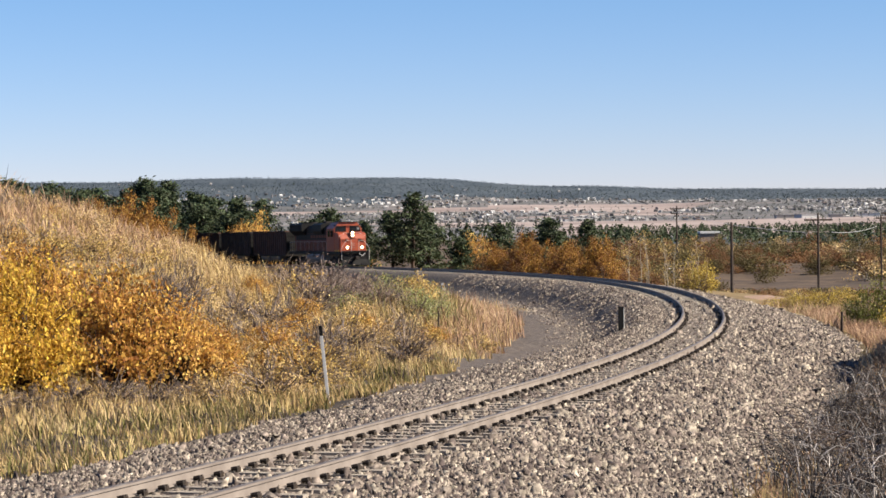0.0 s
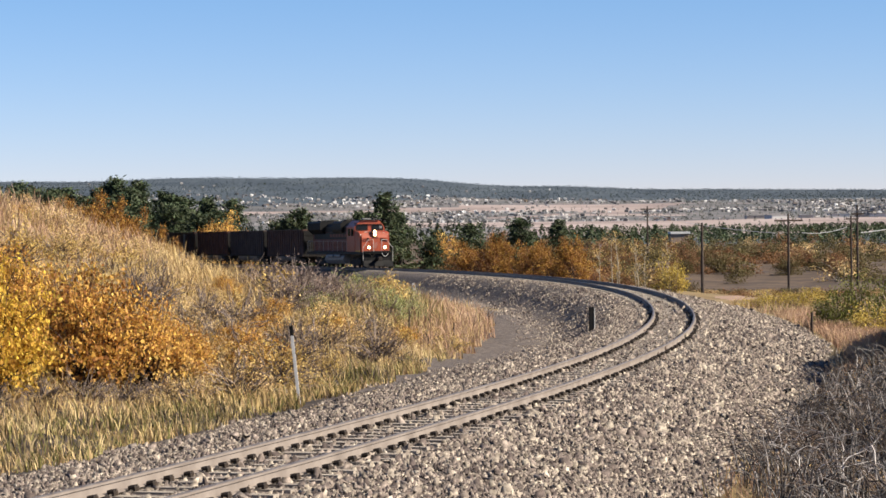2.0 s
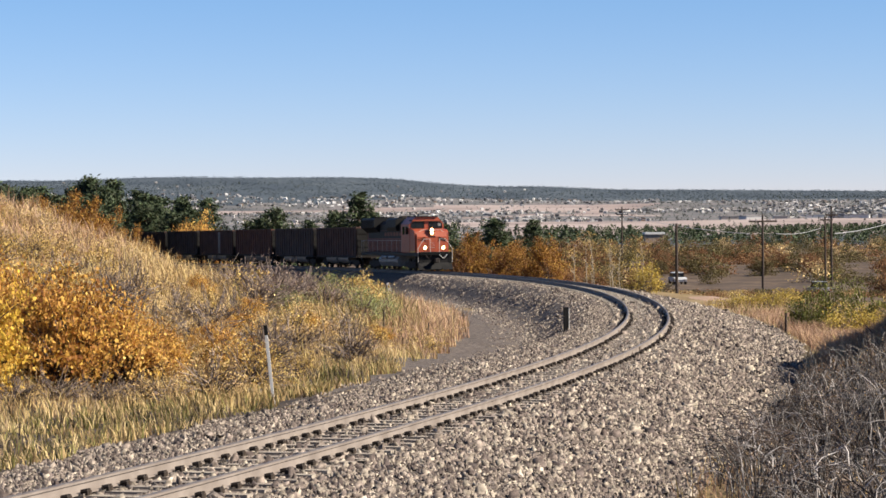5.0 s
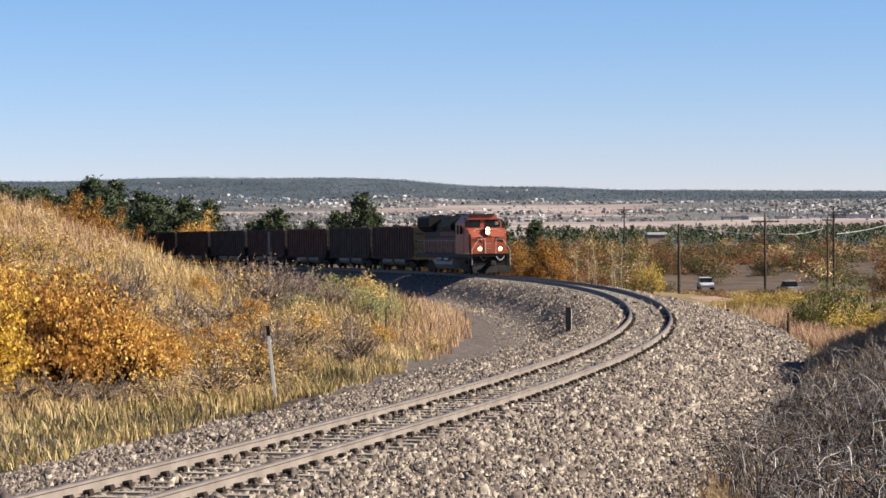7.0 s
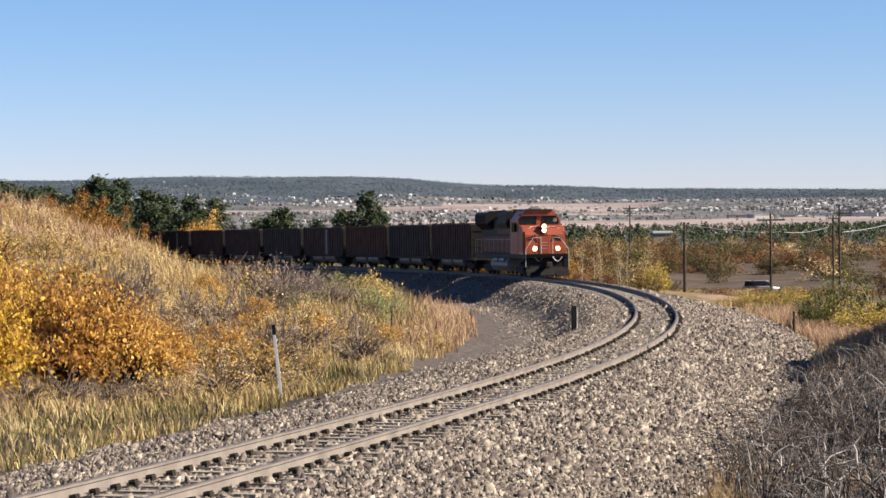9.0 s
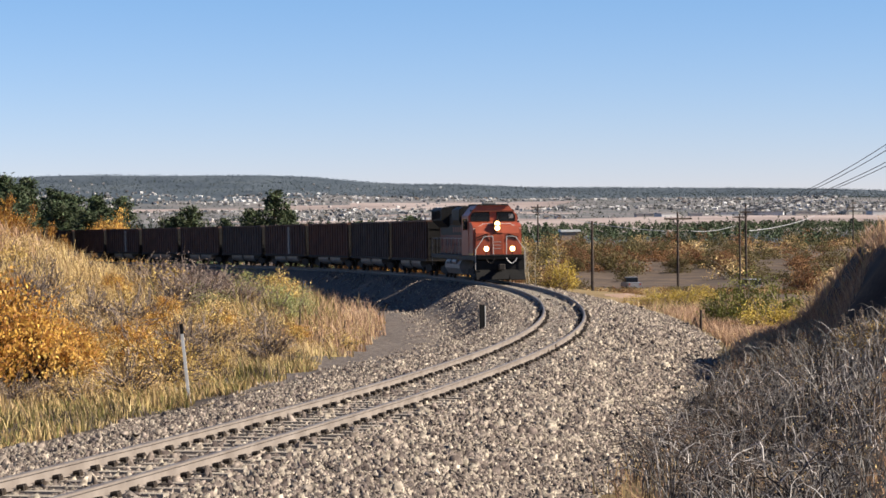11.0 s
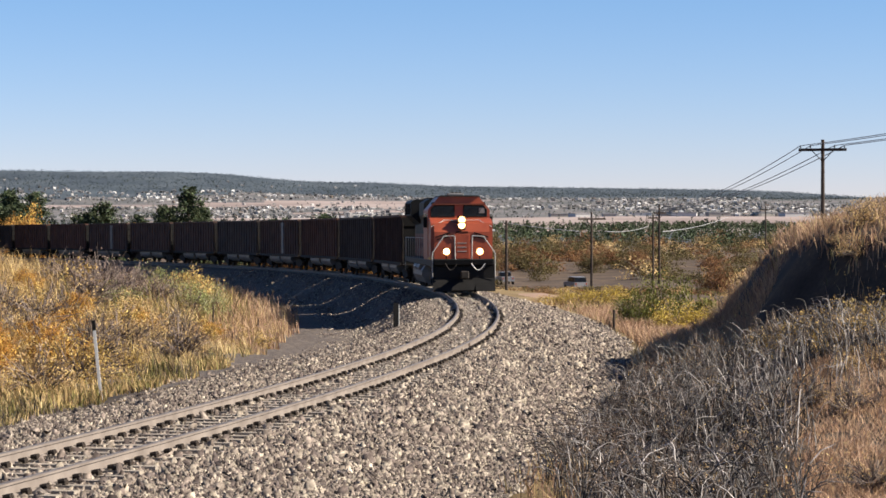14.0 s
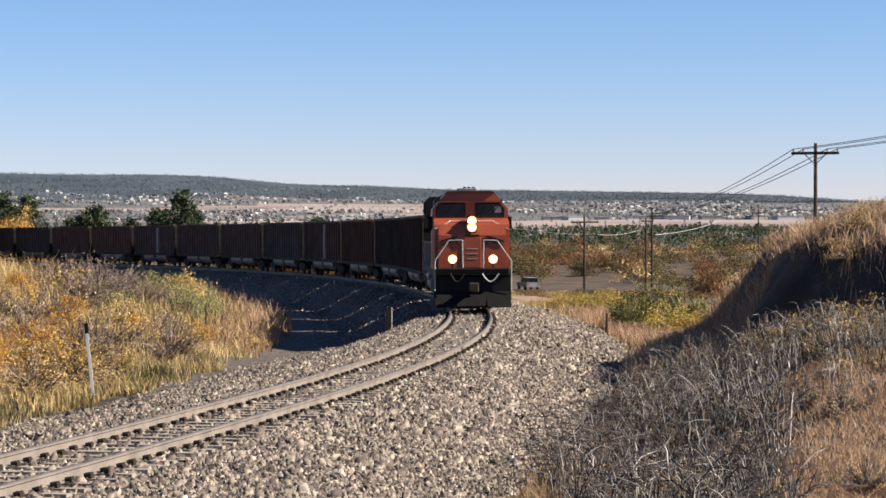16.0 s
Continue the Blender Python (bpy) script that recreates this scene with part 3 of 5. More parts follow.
        prism(bm, [(y - half, z - slope), (y + half, z + slope), (y + half * 0.9, z + slope + 0.055), (y - half * 0.9, z - slope + 0.055)], "x", 9.545, 9.592)
        part("emblem_bar", bm, M_black, nose)
    bm = bmesh.new()
    hand_rail(bm, [(9.40, -1.46, 3.20), (9.28, -0.92, 3.46), (9.20, -0.86, 3.52), (9.20, 0.86, 3.52), (9.28, 0.92, 3.46), (9.40, 1.46, 3.20)], 0.018)
    part("nose_trim", bm, M_white, nose, "pale trim along the nose top")
    # lamps
    bm = bmesh.new()
    prism(bm, [(-0.18, 3.06), (0.18, 3.06), (0.18, 3.72), (-0.18, 3.72)], "x", 9.0, 9.52)
    hl = part("headlamp_box", bm, M_black, nose)
    for z in (3.27, 3.52):
        bm = bmesh.new()
        lamp(bm, 9.525, 0, z, 0.125)
        part("headlamp", bm, M_lamp, hl, "glaring lit headlamp")
        bm = bmesh.new()
        ring(bm, 9.527, 0, z, 0.125, 0.185)
        part("reflector", bm, M_halo, hl, "warm glowing ring in place of the lamp's halo")
        bm = bmesh.new()
        can(bm, 9.515, 9.64, 0, z, 0.19)
        part("lamp_rim", bm, M_black, hl)
    for y in (-0.80, 0.80):
        bm = bmesh.new()
        box(bm, 10.12, 10.26, y - 0.14, y + 0.14, 1.86, 2.16, 0.02)
        dl = part("ditch_lamp_box", bm, M_black, e)
        bm = bmesh.new()
        lamp(bm, 10.264, y, 2.01, 0.12)
        part("ditch_lamp", bm, M_lamp, dl, "glaring lit ditch lamp")
        bm = bmesh.new()
        ring(bm, 10.268, y, 2.01, 0.12, 0.175)
        part("reflector", bm, M_halo, dl, "warm glowing ring in place of the lamp's halo")
        bm = bmesh.new()
        can(bm, 10.25, 10.36, y, 2.01, 0.18)
        part("lamp_rim", bm, M_black, dl)
        bm = bmesh.new()
        rod(bm, (10.19, y, 1.6), (10.19, y, 1.88), 0.03, seg=6)
        part("lamp_bracket", bm, M_black, dl)
    # front platform and pilot
    bm = bmesh.new()
    box(bm, 10.25, 10.62, -1.45, 1.45, 1.38, 1.66, 0.04)
    for i in range(3):
        box(bm, 10.60, 10.68, -1.4, 1.4, 1.40 + i * 0.09, 1.44 + i * 0.09)
    part("anticlimber", bm, M_black, e)
    bm = bmesh.new()
    prism(bm, [(10.2, 1.3), (10.42, 1.3), (10.42, 0.75), (10.85, 0.18), (10.75, 0.12), (10.3, 0.45)], "y", -1.45, 1.45)
    part("pilot", bm, M_black, e, "black snowplough pilot")
    for sy in (-1, 1):
        bm = bmesh.new()
        prism(bm, [(10.35, 0.75), (10.95, 0.16), (10.8, 0.12), (10.2, 0.6)], "y", *sorted((sy * 0.55, sy * 1.48)))
        part("plough_blade", bm, M_black, e, "scuffed dark plough blade")
    bm = bmesh.new()
    box(bm, 10.4, 11.05, -0.13, 0.13, 0.78, 1.04, 0.03)
    box(bm, 11.0, 11.3, -0.2, 0.2, 0.72, 1.1, 0.05)
    part("coupler", bm, M_under, e)
    for y0, y1 in ((0.35, 1.0), (-0.35, -0.9)):
        bm = bmesh.new()
        pts = [(10.72, y0 + (y1 - y0) * k / 8, 1.45 - 0.32 * math.sin(math.pi * k / 8)) for k in range(9)]
        hand_rail(bm, pts, 0.028)
        part("air_hose", bm, M_white if y0 > 0 else M_under, e, "pale looping hose" if y0 > 0 else "")
    for sy in (-1, 1):
        bm = bmesh.new()
        hand_rail(bm, [(10.55, sy * 1.50, 0.75), (10.55, sy * 1.50, 1.95), (10.45, sy * 0.95, 2.74), (10.45, sy * 0.42, 2.76), (10.45, sy * 0.40, 1.65)], 0.026)
        part("front_handrail", bm, M_hand, e, "pale painted handrail bent across the nose")
        bm = bmesh.new()
        for q in range(4):
            box(bm, 9.75, 10.25, *sorted((sy * 1.2, sy * 1.52)), 0.42 + q * 0.28, 0.47 + q * 0.28)
        box(bm, 9.72, 9.76, *sorted((sy * 1.2, sy * 1.52)), 0.4, 1.35)
        box(bm, 10.24, 10.28, *sorted((sy * 1.2, sy * 1.52)), 0.4, 1.35)
        part("step_well", bm, M_black, e)
        bm = bmesh.new()
        hand_rail(bm, [(4.6, sy * 1.48, 1.6), (4.6, sy * 1.48, 2.65), (-10.5, sy * 1.48, 2.65), (-10.5, sy * 1.48, 0.8)], 0.02)
        for i in range(8):
            rod(bm, (3.0 - i * 1.8, sy * 1.48, 1.6), (3.0 - i * 1.8, sy * 1.48, 2.65), 0.016, seg=5)
        part("side_handrail", bm, M_hand, e)
        bm = bmesh.new()
        box(bm, 7.9, 9.5, *sorted((sy * 1.495, sy * 1.53)), 1.62, 1.72)
        part("sill_stripe", bm, M_yellow, e)
        bm = bmesh.new()
        for q in range(2):
            rod(bm, (-2.4 + q * 2.6, sy * 1.42, 1.15), (-0.4 + q * 2.6, sy * 1.42, 1.15), 0.17, seg=12)
        part("air_reservoir", bm, M_silver, e, "pale air reservoir above the tank")
    for x in (-6.7, 6.7):
        truck(e, x, (-1.9, 0.0, 1.9), 0.53)
    bm = bmesh.new()
    prism(bm, [(-1.30, 0.38), (1.30, 0.38), (1.5, 0.75), (1.5, 1.0), (1.3, 1.3), (-1.3, 1.3), (-1.5, 1.0), (-1.5, 0.75)], "x", -3.6, 3.4)
    part("fuel_tank", bm, M_silver, e, "dusty grey fuel tank")
    return e


# the nose's distance along the track at each time, by which the whole train runs
NOSE_AT = [(0, 261.6), (2, 242.4), (4, 222.6), (7, 192.4), (10, 162.0), (13, 131.6), (16, 101.2)]


def train_rows(behind):
    """Keys for a vehicle whose middle runs that far behind the nose."""
    rows = []
    for i in range(0, 33):
        t = i * 0.5
        s = float(np.interp(t, [r[0] for r in NOSE_AT], [r[1] for r in NOSE_AT])) + behind
        x, y, z, h = on_track(s)
        rows.append((t, pose(x, y, z, 0, math.degrees(math.atan(GRADE)), math.degrees(h) + 180)))
    return rows


LOCO = locomotive()
_kinds = [coal_car(k) for k in range(4)]
_names = ("weathered brown ribbed steel coal car in the train", "dark grey-brown ribbed coal car in the train",
          "rust-red ribbed coal car in the train", "brown ribbed coal car with one paler side panel")
for c, lab in zip(_kinds, _names):
    tagged(c, lab)
CARS = list(_kinds)
for k in range(4, N_CARS):
    CARS.append(copy_thing(_kinds[(k * 7 + k // 3) % 4], pose(0, 0, 0)))


# ---- small pieces made in bulk ----
def fast_mesh(name, verts, quads, material, tris=None):
    verts, quads = np.asarray(verts, np.float32).reshape(-1, 3), np.asarray(quads, np.int32).reshape(-1, 4)
    tris = np.empty((0, 3), np.int32) if tris is None else np.asarray(tris, np.int32).reshape(-1, 3)
    me = bpy.data.meshes.new(name)
    me.vertices.add(len(verts))
    me.vertices.foreach_set("co", verts.ravel())
    me.loops.add(quads.size + tris.size)
    me.loops.foreach_set("vertex_index", np.concatenate([quads.ravel(), tris.ravel()]))
    me.polygons.add(len(quads) + len(tris))
    starts = np.concatenate([np.arange(len(quads)) * 4, quads.size + np.arange(len(tris)) * 3]).astype(np.int32)
    me.polygons.foreach_set("loop_start", starts)
    me.update(calc_edges=True)
    me.materials.append(material)
    return me


def unit(v):
    return v / np.maximum(np.linalg.norm(v, axis=-1, keepdims=True), 1e-9)


def leaves(rs, centre, size, long=1.0):
    """One small four-cornered leaf at every centre, turned at random."""
    n = len(centre)
    u = unit(rs.normal(size=(n, 3)))
    v = unit(np.cross(u, rs.normal(size=(n, 3))))
    sz = (size * rs.uniform(0.6, 1.4, n))[:, None]
    u, v = u * sz * long, v * sz * 0.6
    bend = unit(np.cross(u, v)) * sz * 0.25
    verts = np.stack([centre - u, centre - v + bend, centre + u, centre + v + bend], 1)
    return verts.reshape(-1, 3), np.arange(n * 4).reshape(n, 4)


def blades(rs, foot, height, width, lean=0.35, drift=(0, 0)):
    """Tapered upright blades, each bent once."""
    n = len(foot)
    a = rs.uniform(0, math.tau, n)
    side = np.stack([np.cos(a), np.sin(a), np.zeros(n)], 1) * (width * rs.uniform(0.6, 1.4, n))[:, None]
    tip = np.stack([rs.normal(0, lean, n) + drift[0], rs.normal(0, lean, n) + drift[1], np.ones(n)], 1) * height[:, None]
    mid = tip * np.array([0.35, 0.35, 0.6])
    verts = np.stack([foot - side, foot + side, foot + mid + side * 0.7, foot + mid - side * 0.7, foot + tip + side * 0.15, foot + tip - side * 0.15], 1)
    k = np.arange(n)[:, None] * 6
    quads = np.stack([k + [0, 1, 2, 3], k + [3, 2, 4, 5]], 1).reshape(-1, 4)
    return verts.reshape(-1, 3), quads


def tubes(lines, radius, taper=0.35, sides=3):
    """Round stalks along lines of shape (count, points, 3)."""
    lines = np.asarray(lines, float)
    n, p, _ = lines.shape
    d = unit(np.gradient(lines, axis=1))
    ref = np.where(np.abs(d[..., 2:3]) > 0.9, [1.0, 0, 0], [0, 0, 1.0])
    u = unit(np.cross(d, ref))
    w = np.cross(d, u)
    r = np.broadcast_to(np.asarray(radius, float).reshape(-1, 1), (n, p)) * np.linspace(1, taper, p)
    ang = np.arange(sides) * math.tau / sides
    ring = u[:, :, None] * np.cos(ang)[:, None] + w[:, :, None] * np.sin(ang)[:, None]
    verts = lines[:, :, None] + ring * r[:, :, None, None]
    idx = np.arange(n * p * sides).reshape(n, p, sides)
    nxt = np.roll(idx, -1, 2)
    quads = np.stack([idx[:, :-1], nxt[:, :-1], nxt[:, 1:], idx[:, 1:]], -1)
    return verts.reshape(-1, 3), quads.reshape(-1, 4)


def arcs(rs, foot, height, reach, points=6, droop=0.6, az=None, spread=math.pi):
    """Canes that rise from each foot, arch over and hang."""
    n = len(foot)
    a = rs.uniform(0, math.tau, n) if az is None else az + rs.uniform(-spread, spread, n)
    t = np.linspace(0, 1, points)
    out = reach[:, None] * t ** 1.5
    up = height[:, None] * (t * (1 + droop) - droop * t ** 2.6)
    wob = rs.normal(0, 0.03, (n, points, 3)) * height[:, None, None] * t[:, None]
    return foot[:, None] + np.stack([np.cos(a)[:, None] * out, np.sin(a)[:, None] * out, up], -1) + wob


def join(*pieces):
    vs, qs, o = [], [], 0
    for v, q in pieces:
        vs.append(v)
        qs.append(q + o)
        o += len(v)
    return np.concatenate(vs), np.concatenate(qs)


def child(name, me, parent, label=""):
    ob = new(name, me)
    ob.parent = parent
    if label:
        tagged(ob, label)
    return ob


def foliage_mat(name, c1, c2, c3, vary=0.35, sheer=0.25):
    return mat(name, c1, c2, 0.9, 0.7, 0, 0, 12, c3, vary=vary, island=True, sheer=sheer, spec=0.2)


F_yellow = foliage_mat("amber_leaf", (0.58, 0.32, 0.05), (0.84, 0.52, 0.085), (0.95, 0.68, 0.18), vary=0.45, sheer=0.42)
F_orange = foliage_mat("orange_leaf", (0.46, 0.21, 0.05), (0.80, 0.44, 0.11), (0.94, 0.64, 0.23), vary=0.5, sheer=0.4)
F_oak = foliage_mat("brown_orange_oak_leaf", (0.20, 0.085, 0.022), (0.40, 0.19, 0.045), (0.58, 0.33, 0.085), vary=0.5)
F_pale = foliage_mat("pale_yellow_leaf", (0.48, 0.33, 0.06), (0.62, 0.45, 0.10), (0.70, 0.55, 0.18))
F_green = foliage_mat("green_bush_leaf", (0.09, 0.10, 0.03), (0.19, 0.19, 0.05), (0.38, 0.34, 0.10))
F_russet = foliage_mat("russet_leaf", (0.16, 0.07, 0.035), (0.28, 0.135, 0.06), (0.36, 0.21, 0.10))
F_olive = foliage_mat("olive_leaf", (0.40, 0.255, 0.08), (0.64, 0.435, 0.145), (0.80, 0.60, 0.25), sheer=0.32)
F_plum = foliage_mat("withered_plum_leaf", (0.20, 0.135, 0.115), (0.35, 0.255, 0.215), (0.50, 0.39, 0.33))
F_sage = foliage_mat("sage_leaf", (0.20, 0.22, 0.075), (0.37, 0.39, 0.15), (0.54, 0.56, 0.29))
F_tan = foliage_mat("dry_tan_leaf", (0.46, 0.295, 0.125), (0.68, 0.465, 0.21), (0.82, 0.61, 0.33), sheer=0.32)
F_dull = foliage_mat("dull_olive_leaf", (0.09, 0.075, 0.03), (0.16, 0.125, 0.05), (0.23, 0.18, 0.08))
F_pine = foliage_mat("pine_needle", (0.028, 0.043, 0.020), (0.060, 0.082, 0.038), (0.125, 0.145, 0.072), vary=0.5, sheer=0.1)
M_twig = mat("grey_twig", (0.115, 0.085, 0.070), (0.35, 0.275, 0.235), 3, 0.9, 0, 0, 20, vary=0.4, island=True)
M_bark = mat("bark", (0.06, 0.04, 0.03), (0.13, 0.09, 0.065), 4, 0.95, 0, 0.5, 20)
M_pale_bark = mat("pale_bark", (0.34, 0.29, 0.22), (0.50, 0.44, 0.35), 4, 0.9, 0, 0.3, 20)
G_tan = mat("tan_grass", (0.45, 0.31, 0.14), (0.65, 0.47, 0.23), 0.4, 0.8, 0, 0, 3, (0.78, 0.60, 0.34), vary=0.4, island=True, sheer=0.3)
G_gold = mat("golden_grass", (0.38, 0.25, 0.10), (0.58, 0.405, 0.18), 0.4, 0.8, 0, 0, 3, (0.74, 0.55, 0.29), vary=0.4, island=True, sheer=0.3)
G_green = mat("green_grass", (0.11, 0.10, 0.032), (0.20, 0.175, 0.055), 0.5, 0.8, 0, 0, 3, (0.36, 0.29, 0.11), vary=0.4, island=True, sheer=0.3)
G_pink = mat("reddish_grass", (0.37, 0.215, 0.13), (0.56, 0.355, 0.225), 0.4, 0.8, 0, 0, 3, (0.72, 0.51, 0.35), vary=0.35, island=True, sheer=0.3)
G_grey = mat("dead_grey_stalk", (0.022, 0.019, 0.018), (0.095, 0.083, 0.080), 0.8, 0.55, 0, 0, 6, (0.52, 0.46, 0.44), vary=0.95, island=True)
G_brown = mat("dead_brown_stalk", (0.035, 0.025, 0.021), (0.085, 0.060, 0.048), 0.8, 0.85, 0, 0, 6, (0.24, 0.17, 0.13), vary=0.5, island=True)


def stuff(name, piece, material, label, category, parent=None):
    ob = new(name, fast_mesh(name, *piece, material) if material else fast_mesh(name, *piece))
    ob.parent = parent
    return tagged(ob, label, category, kind="stuff")


# ---- loose ballast stones ----
def stones():
    rs = np.random.RandomState(11)
    # a chip: four base corners and a slanted ridge of two, open below
    corner = np.array([(-1, -0.8, -0.6), (1, -0.8, -0.6), (1, 0.8, -0.6), (-1, 0.8, -0.6), (-0.55, 0, 0.9), (0.55, 0, 0.9)], float)
    face4 = np.array([(0, 1, 5, 4), (2, 3, 4, 5)])
    face3 = np.array([(1, 2, 5), (3, 0, 4)])
    for name, s0, s1, n0, n1, per, size, sink in (
            ("outer", 22, 66, -6.2, -1.25, 330, 0.0265, 0.3), ("inner", 26, 72, 1.25, 7.6, 230, 0.0225, 0.2),
            ("crib", 22, 80, -1.25, 1.25, 300, 0.026, 0.8), ("crib", 80, 120, -1.3, 1.3, 130, 0.030, 0.75), ("distant", 66, 118, -6.2, -1.25, 80, 0.031, 0.3), ("distant inner", 72, 118, 1.25, 7.6, 130, 0.023, 0.0),
            ("far", 118, 215, -6.0, 7.4, 40, 0.033, 0.05)):
        n = int((s1 - s0) * (n1 - n0) * per)
        s, q = rs.uniform(s0, s1, n), rs.uniform(n0, n1, n)
        x, y, z, h = on_track(s, q)
        z = bed_height(q, s, z) + 0.03 * waves(x, y, 31, 0.9) * smooth(1.3, 2.2, np.abs(q)) + 0.05 * waves(x, y, 32, 3) * smooth(1.6, 3, np.abs(q))
        z = z - 0.45 * smooth(5.2, 6.2, -q) - 0.5 * smooth(6.6, 8.0, q)
        # broken outer edge
        thin = np.where((q > 3.4) & (s > 58), 0.45, 1.0)
        keep = rs.uniform(size=n) < thin * np.where(q > 0, 1 - smooth(6.2, 7.6, q + 0.7 * waves(x, y, 41, 3)), 1 - smooth(5.0, 6.2, -q + 0.6 * waves(x, y, 42, 3)))
        x, y, z = x[keep], y[keep], z[keep]
        n = len(x)
        sz = size * np.exp(rs.normal(0, 0.38, (n, 1, 1)))
        v = (corner[None] + rs.uniform(-0.45, 0.45, (n, 6, 3))) * rs.uniform(0.6, 1.35, (n, 1, 3)) * np.array([1.0, 0.85, 1.15]) * sz
        a, b = rs.uniform(0, math.tau, n), rs.normal(0, 0.5, n)
        ca, sa, cb, sb = (f[:, None] for f in (np.cos(a), np.sin(a), np.cos(b), np.sin(b)))
        vx, vy, vz = v[..., 0], v[..., 1], v[..., 2]
        vy, vz = vy * cb - vz * sb, vy * sb + vz * cb
        vx, vy = vx * ca - vy * sa, vx * sa + vy * ca
        v = np.stack([vx + x[:, None], vy + y[:, None], vz + z[:, None] + sz[:, :, 0] * sink], -1)
        o = np.arange(n)[:, None, None] * 6
        stuff("ballast_stones", (v.reshape(-1, 3), (face4[None] + o).reshape(-1, 4), M_stone, (face3[None] + o).reshape(-1, 3)), None, "loose angular grey and tan crushed stone", "", BED)


stones()


# ---- grass ----
def wedge(rs, n, d0, d1, a0, a1):
    """Random plan points in a sector seen from the bank, evenly by area."""
    d = np.sqrt(rs.uniform(d0 ** 2, d1 ** 2, n))
    a = rs.uniform(a0, a1, n)
    return np.sin(a) * d, np.cos(a) * d


def grass():
    rs = np.random.RandomState(5)
    sets = {k: [] for k in ("gold", "tan", "green", "pink", "brown")}
    # inner hill
    for n, d0, d1 in ((52000, 38, 75), (60000, 70, 130), (30000, 120, 195)):
        x, y = wedge(rs, n, d0, d1, -0.225, 0.06)
        s, q = track_frame(x, y)
        edge = 6.3 + 0.4 * waves(x, y, 51, 4) + 1.6 * smooth(64, 84, y)
        ok = q > edge
        x, y, s, q = x[ok], y[ok], s[ok], q[ok]
        z = ground_z(x, y)
        m = len(x)
        patch = waves(x, y, 52, 7) + 0.6 * waves(x, y, 53, 2.5) + rs.normal(0, 0.45, m)
        pick = np.where(patch > 0.2, "gold", np.where(patch < -0.95, "brown", "tan"))
        pick = np.where((z > 1.6) & (rs.uniform(size=m) < 0.68), "pink", pick)
        fringe = (q < 8.2 + 2.0 * smooth(62, 48, y) + 1.0 * waves(x, y, 54, 5)) & (y < 85)
        pick = np.where(fringe & (waves(x, y, 57, 2.5) > -0.7) & (rs.uniform(size=m) < 0.42), "green", pick)
        lobe = (y > 88) & (q < 11) & (rs.uniform(size=m) < 0.75)
        pick = np.where(lobe, "pink", pick)
        pick = np.where((y > 88) & (q > 10) & (q < 16) & (rs.uniform(size=m) < 0.3), "green", pick)
        h = rs.uniform(0.18, 0.52, m) * np.where((q < 10 + 3 * smooth(60, 48, y)) & (y < 80), 0.62, 1.0) * (1 + 0.5 * smooth(85, 100, y)) * (1 + 0.3 * waves(x, y, 55, 5)) * np.clip(1 + 0.55 * waves(x, y, 58, 1.1), 0.35, 1.8)
        for k in sets:
            i = pick == k
            if i.any():
                sets[k].append(blades(rs, np.stack([x, y, z - 0.03], 1)[i], h[i], 0.012 + y[i] * 0.00007, 0.3, (-0.08, 0.05)))
    # outer side: the strip beside the roadbed and the ground beyond
    for n, d0, d1, a0, a1 in ((26000, 26, 70, 0.03, 0.30), (30000, 68, 150, 0.10, 0.30)):
        x, y = wedge(rs, n, d0, d1, a0, a1)
        s, q = track_frame(x, y)
        ok = ((y > 62) | (x > 0.243 * y) | (q > -6.6)) & ~bare_patch(x, y) & (q < -5.5 + 0.5 * waves(x, y, 61, 4)) & ~((y > 135) & (q > -9)) & (rs.uniform(size=n) < 0.55 + 0.45 * waves(x, y, 65, 3))
        x, y, q = x[ok], y[ok], q[ok]
        z = ground_z(x, y)
        m = len(x)
        pick = np.where(rs.uniform(size=m) < 0.62, "pink", "tan")
        pick = np.where((waves(x, y, 62, 6) > 0.5) & (rs.uniform(size=m) < 0.5), "green", pick)
        pick = np.where((y > 62) & (waves(x, y, 63, 12) > 0.6) & (rs.uniform(size=m) < 0.3), "gold", pick)
        near = (y < 56) & (x > 0.2 * y)
        pick = np.where(near & (pick != "brown"), np.where(rs.uniform(size=m) < 0.3, "brown", "pink"), pick)
        h = rs.uniform(0.15, 0.55, m) * np.where(near, 0.42, 1.0)
        for k in sets:
            i = pick == k
            if i.any():
                sets[k].append(blades(rs, np.stack([x, y, z - 0.03], 1)[i], h[i], 0.009 + y[i] * 0.00007, 0.4))
    x, y = wedge(rs, 60000, 60, 116, 0.09, 0.22)
    s, q = track_frame(x, y)
    ok = (q < -5.6) & (q > -8.4 + waves(x, y, 67, 5))
    p = np.stack([x, y, ground_z(x, y) - 0.03], 1)[ok]
    sets["pink"].append(blades(rs, p, rs.uniform(0.2, 0.55, len(p)), 0.014, 0.4))
    for k, m, lab in (("gold", G_gold, "golden dry autumn grass on the hillside"), ("tan", G_tan, "pale tan dry grass on the hillside"),
                      ("green", G_green, "low green grass along the gravel edge"), ("pink", G_pink, "reddish tan bunch grass on the slopes"),
                      ("brown", G_brown, "dead brown weed stalks among the grass")):
        stuff("grass" if k != "brown" else "weeds", join(*sets[k]), m, lab, "grass")


grass()


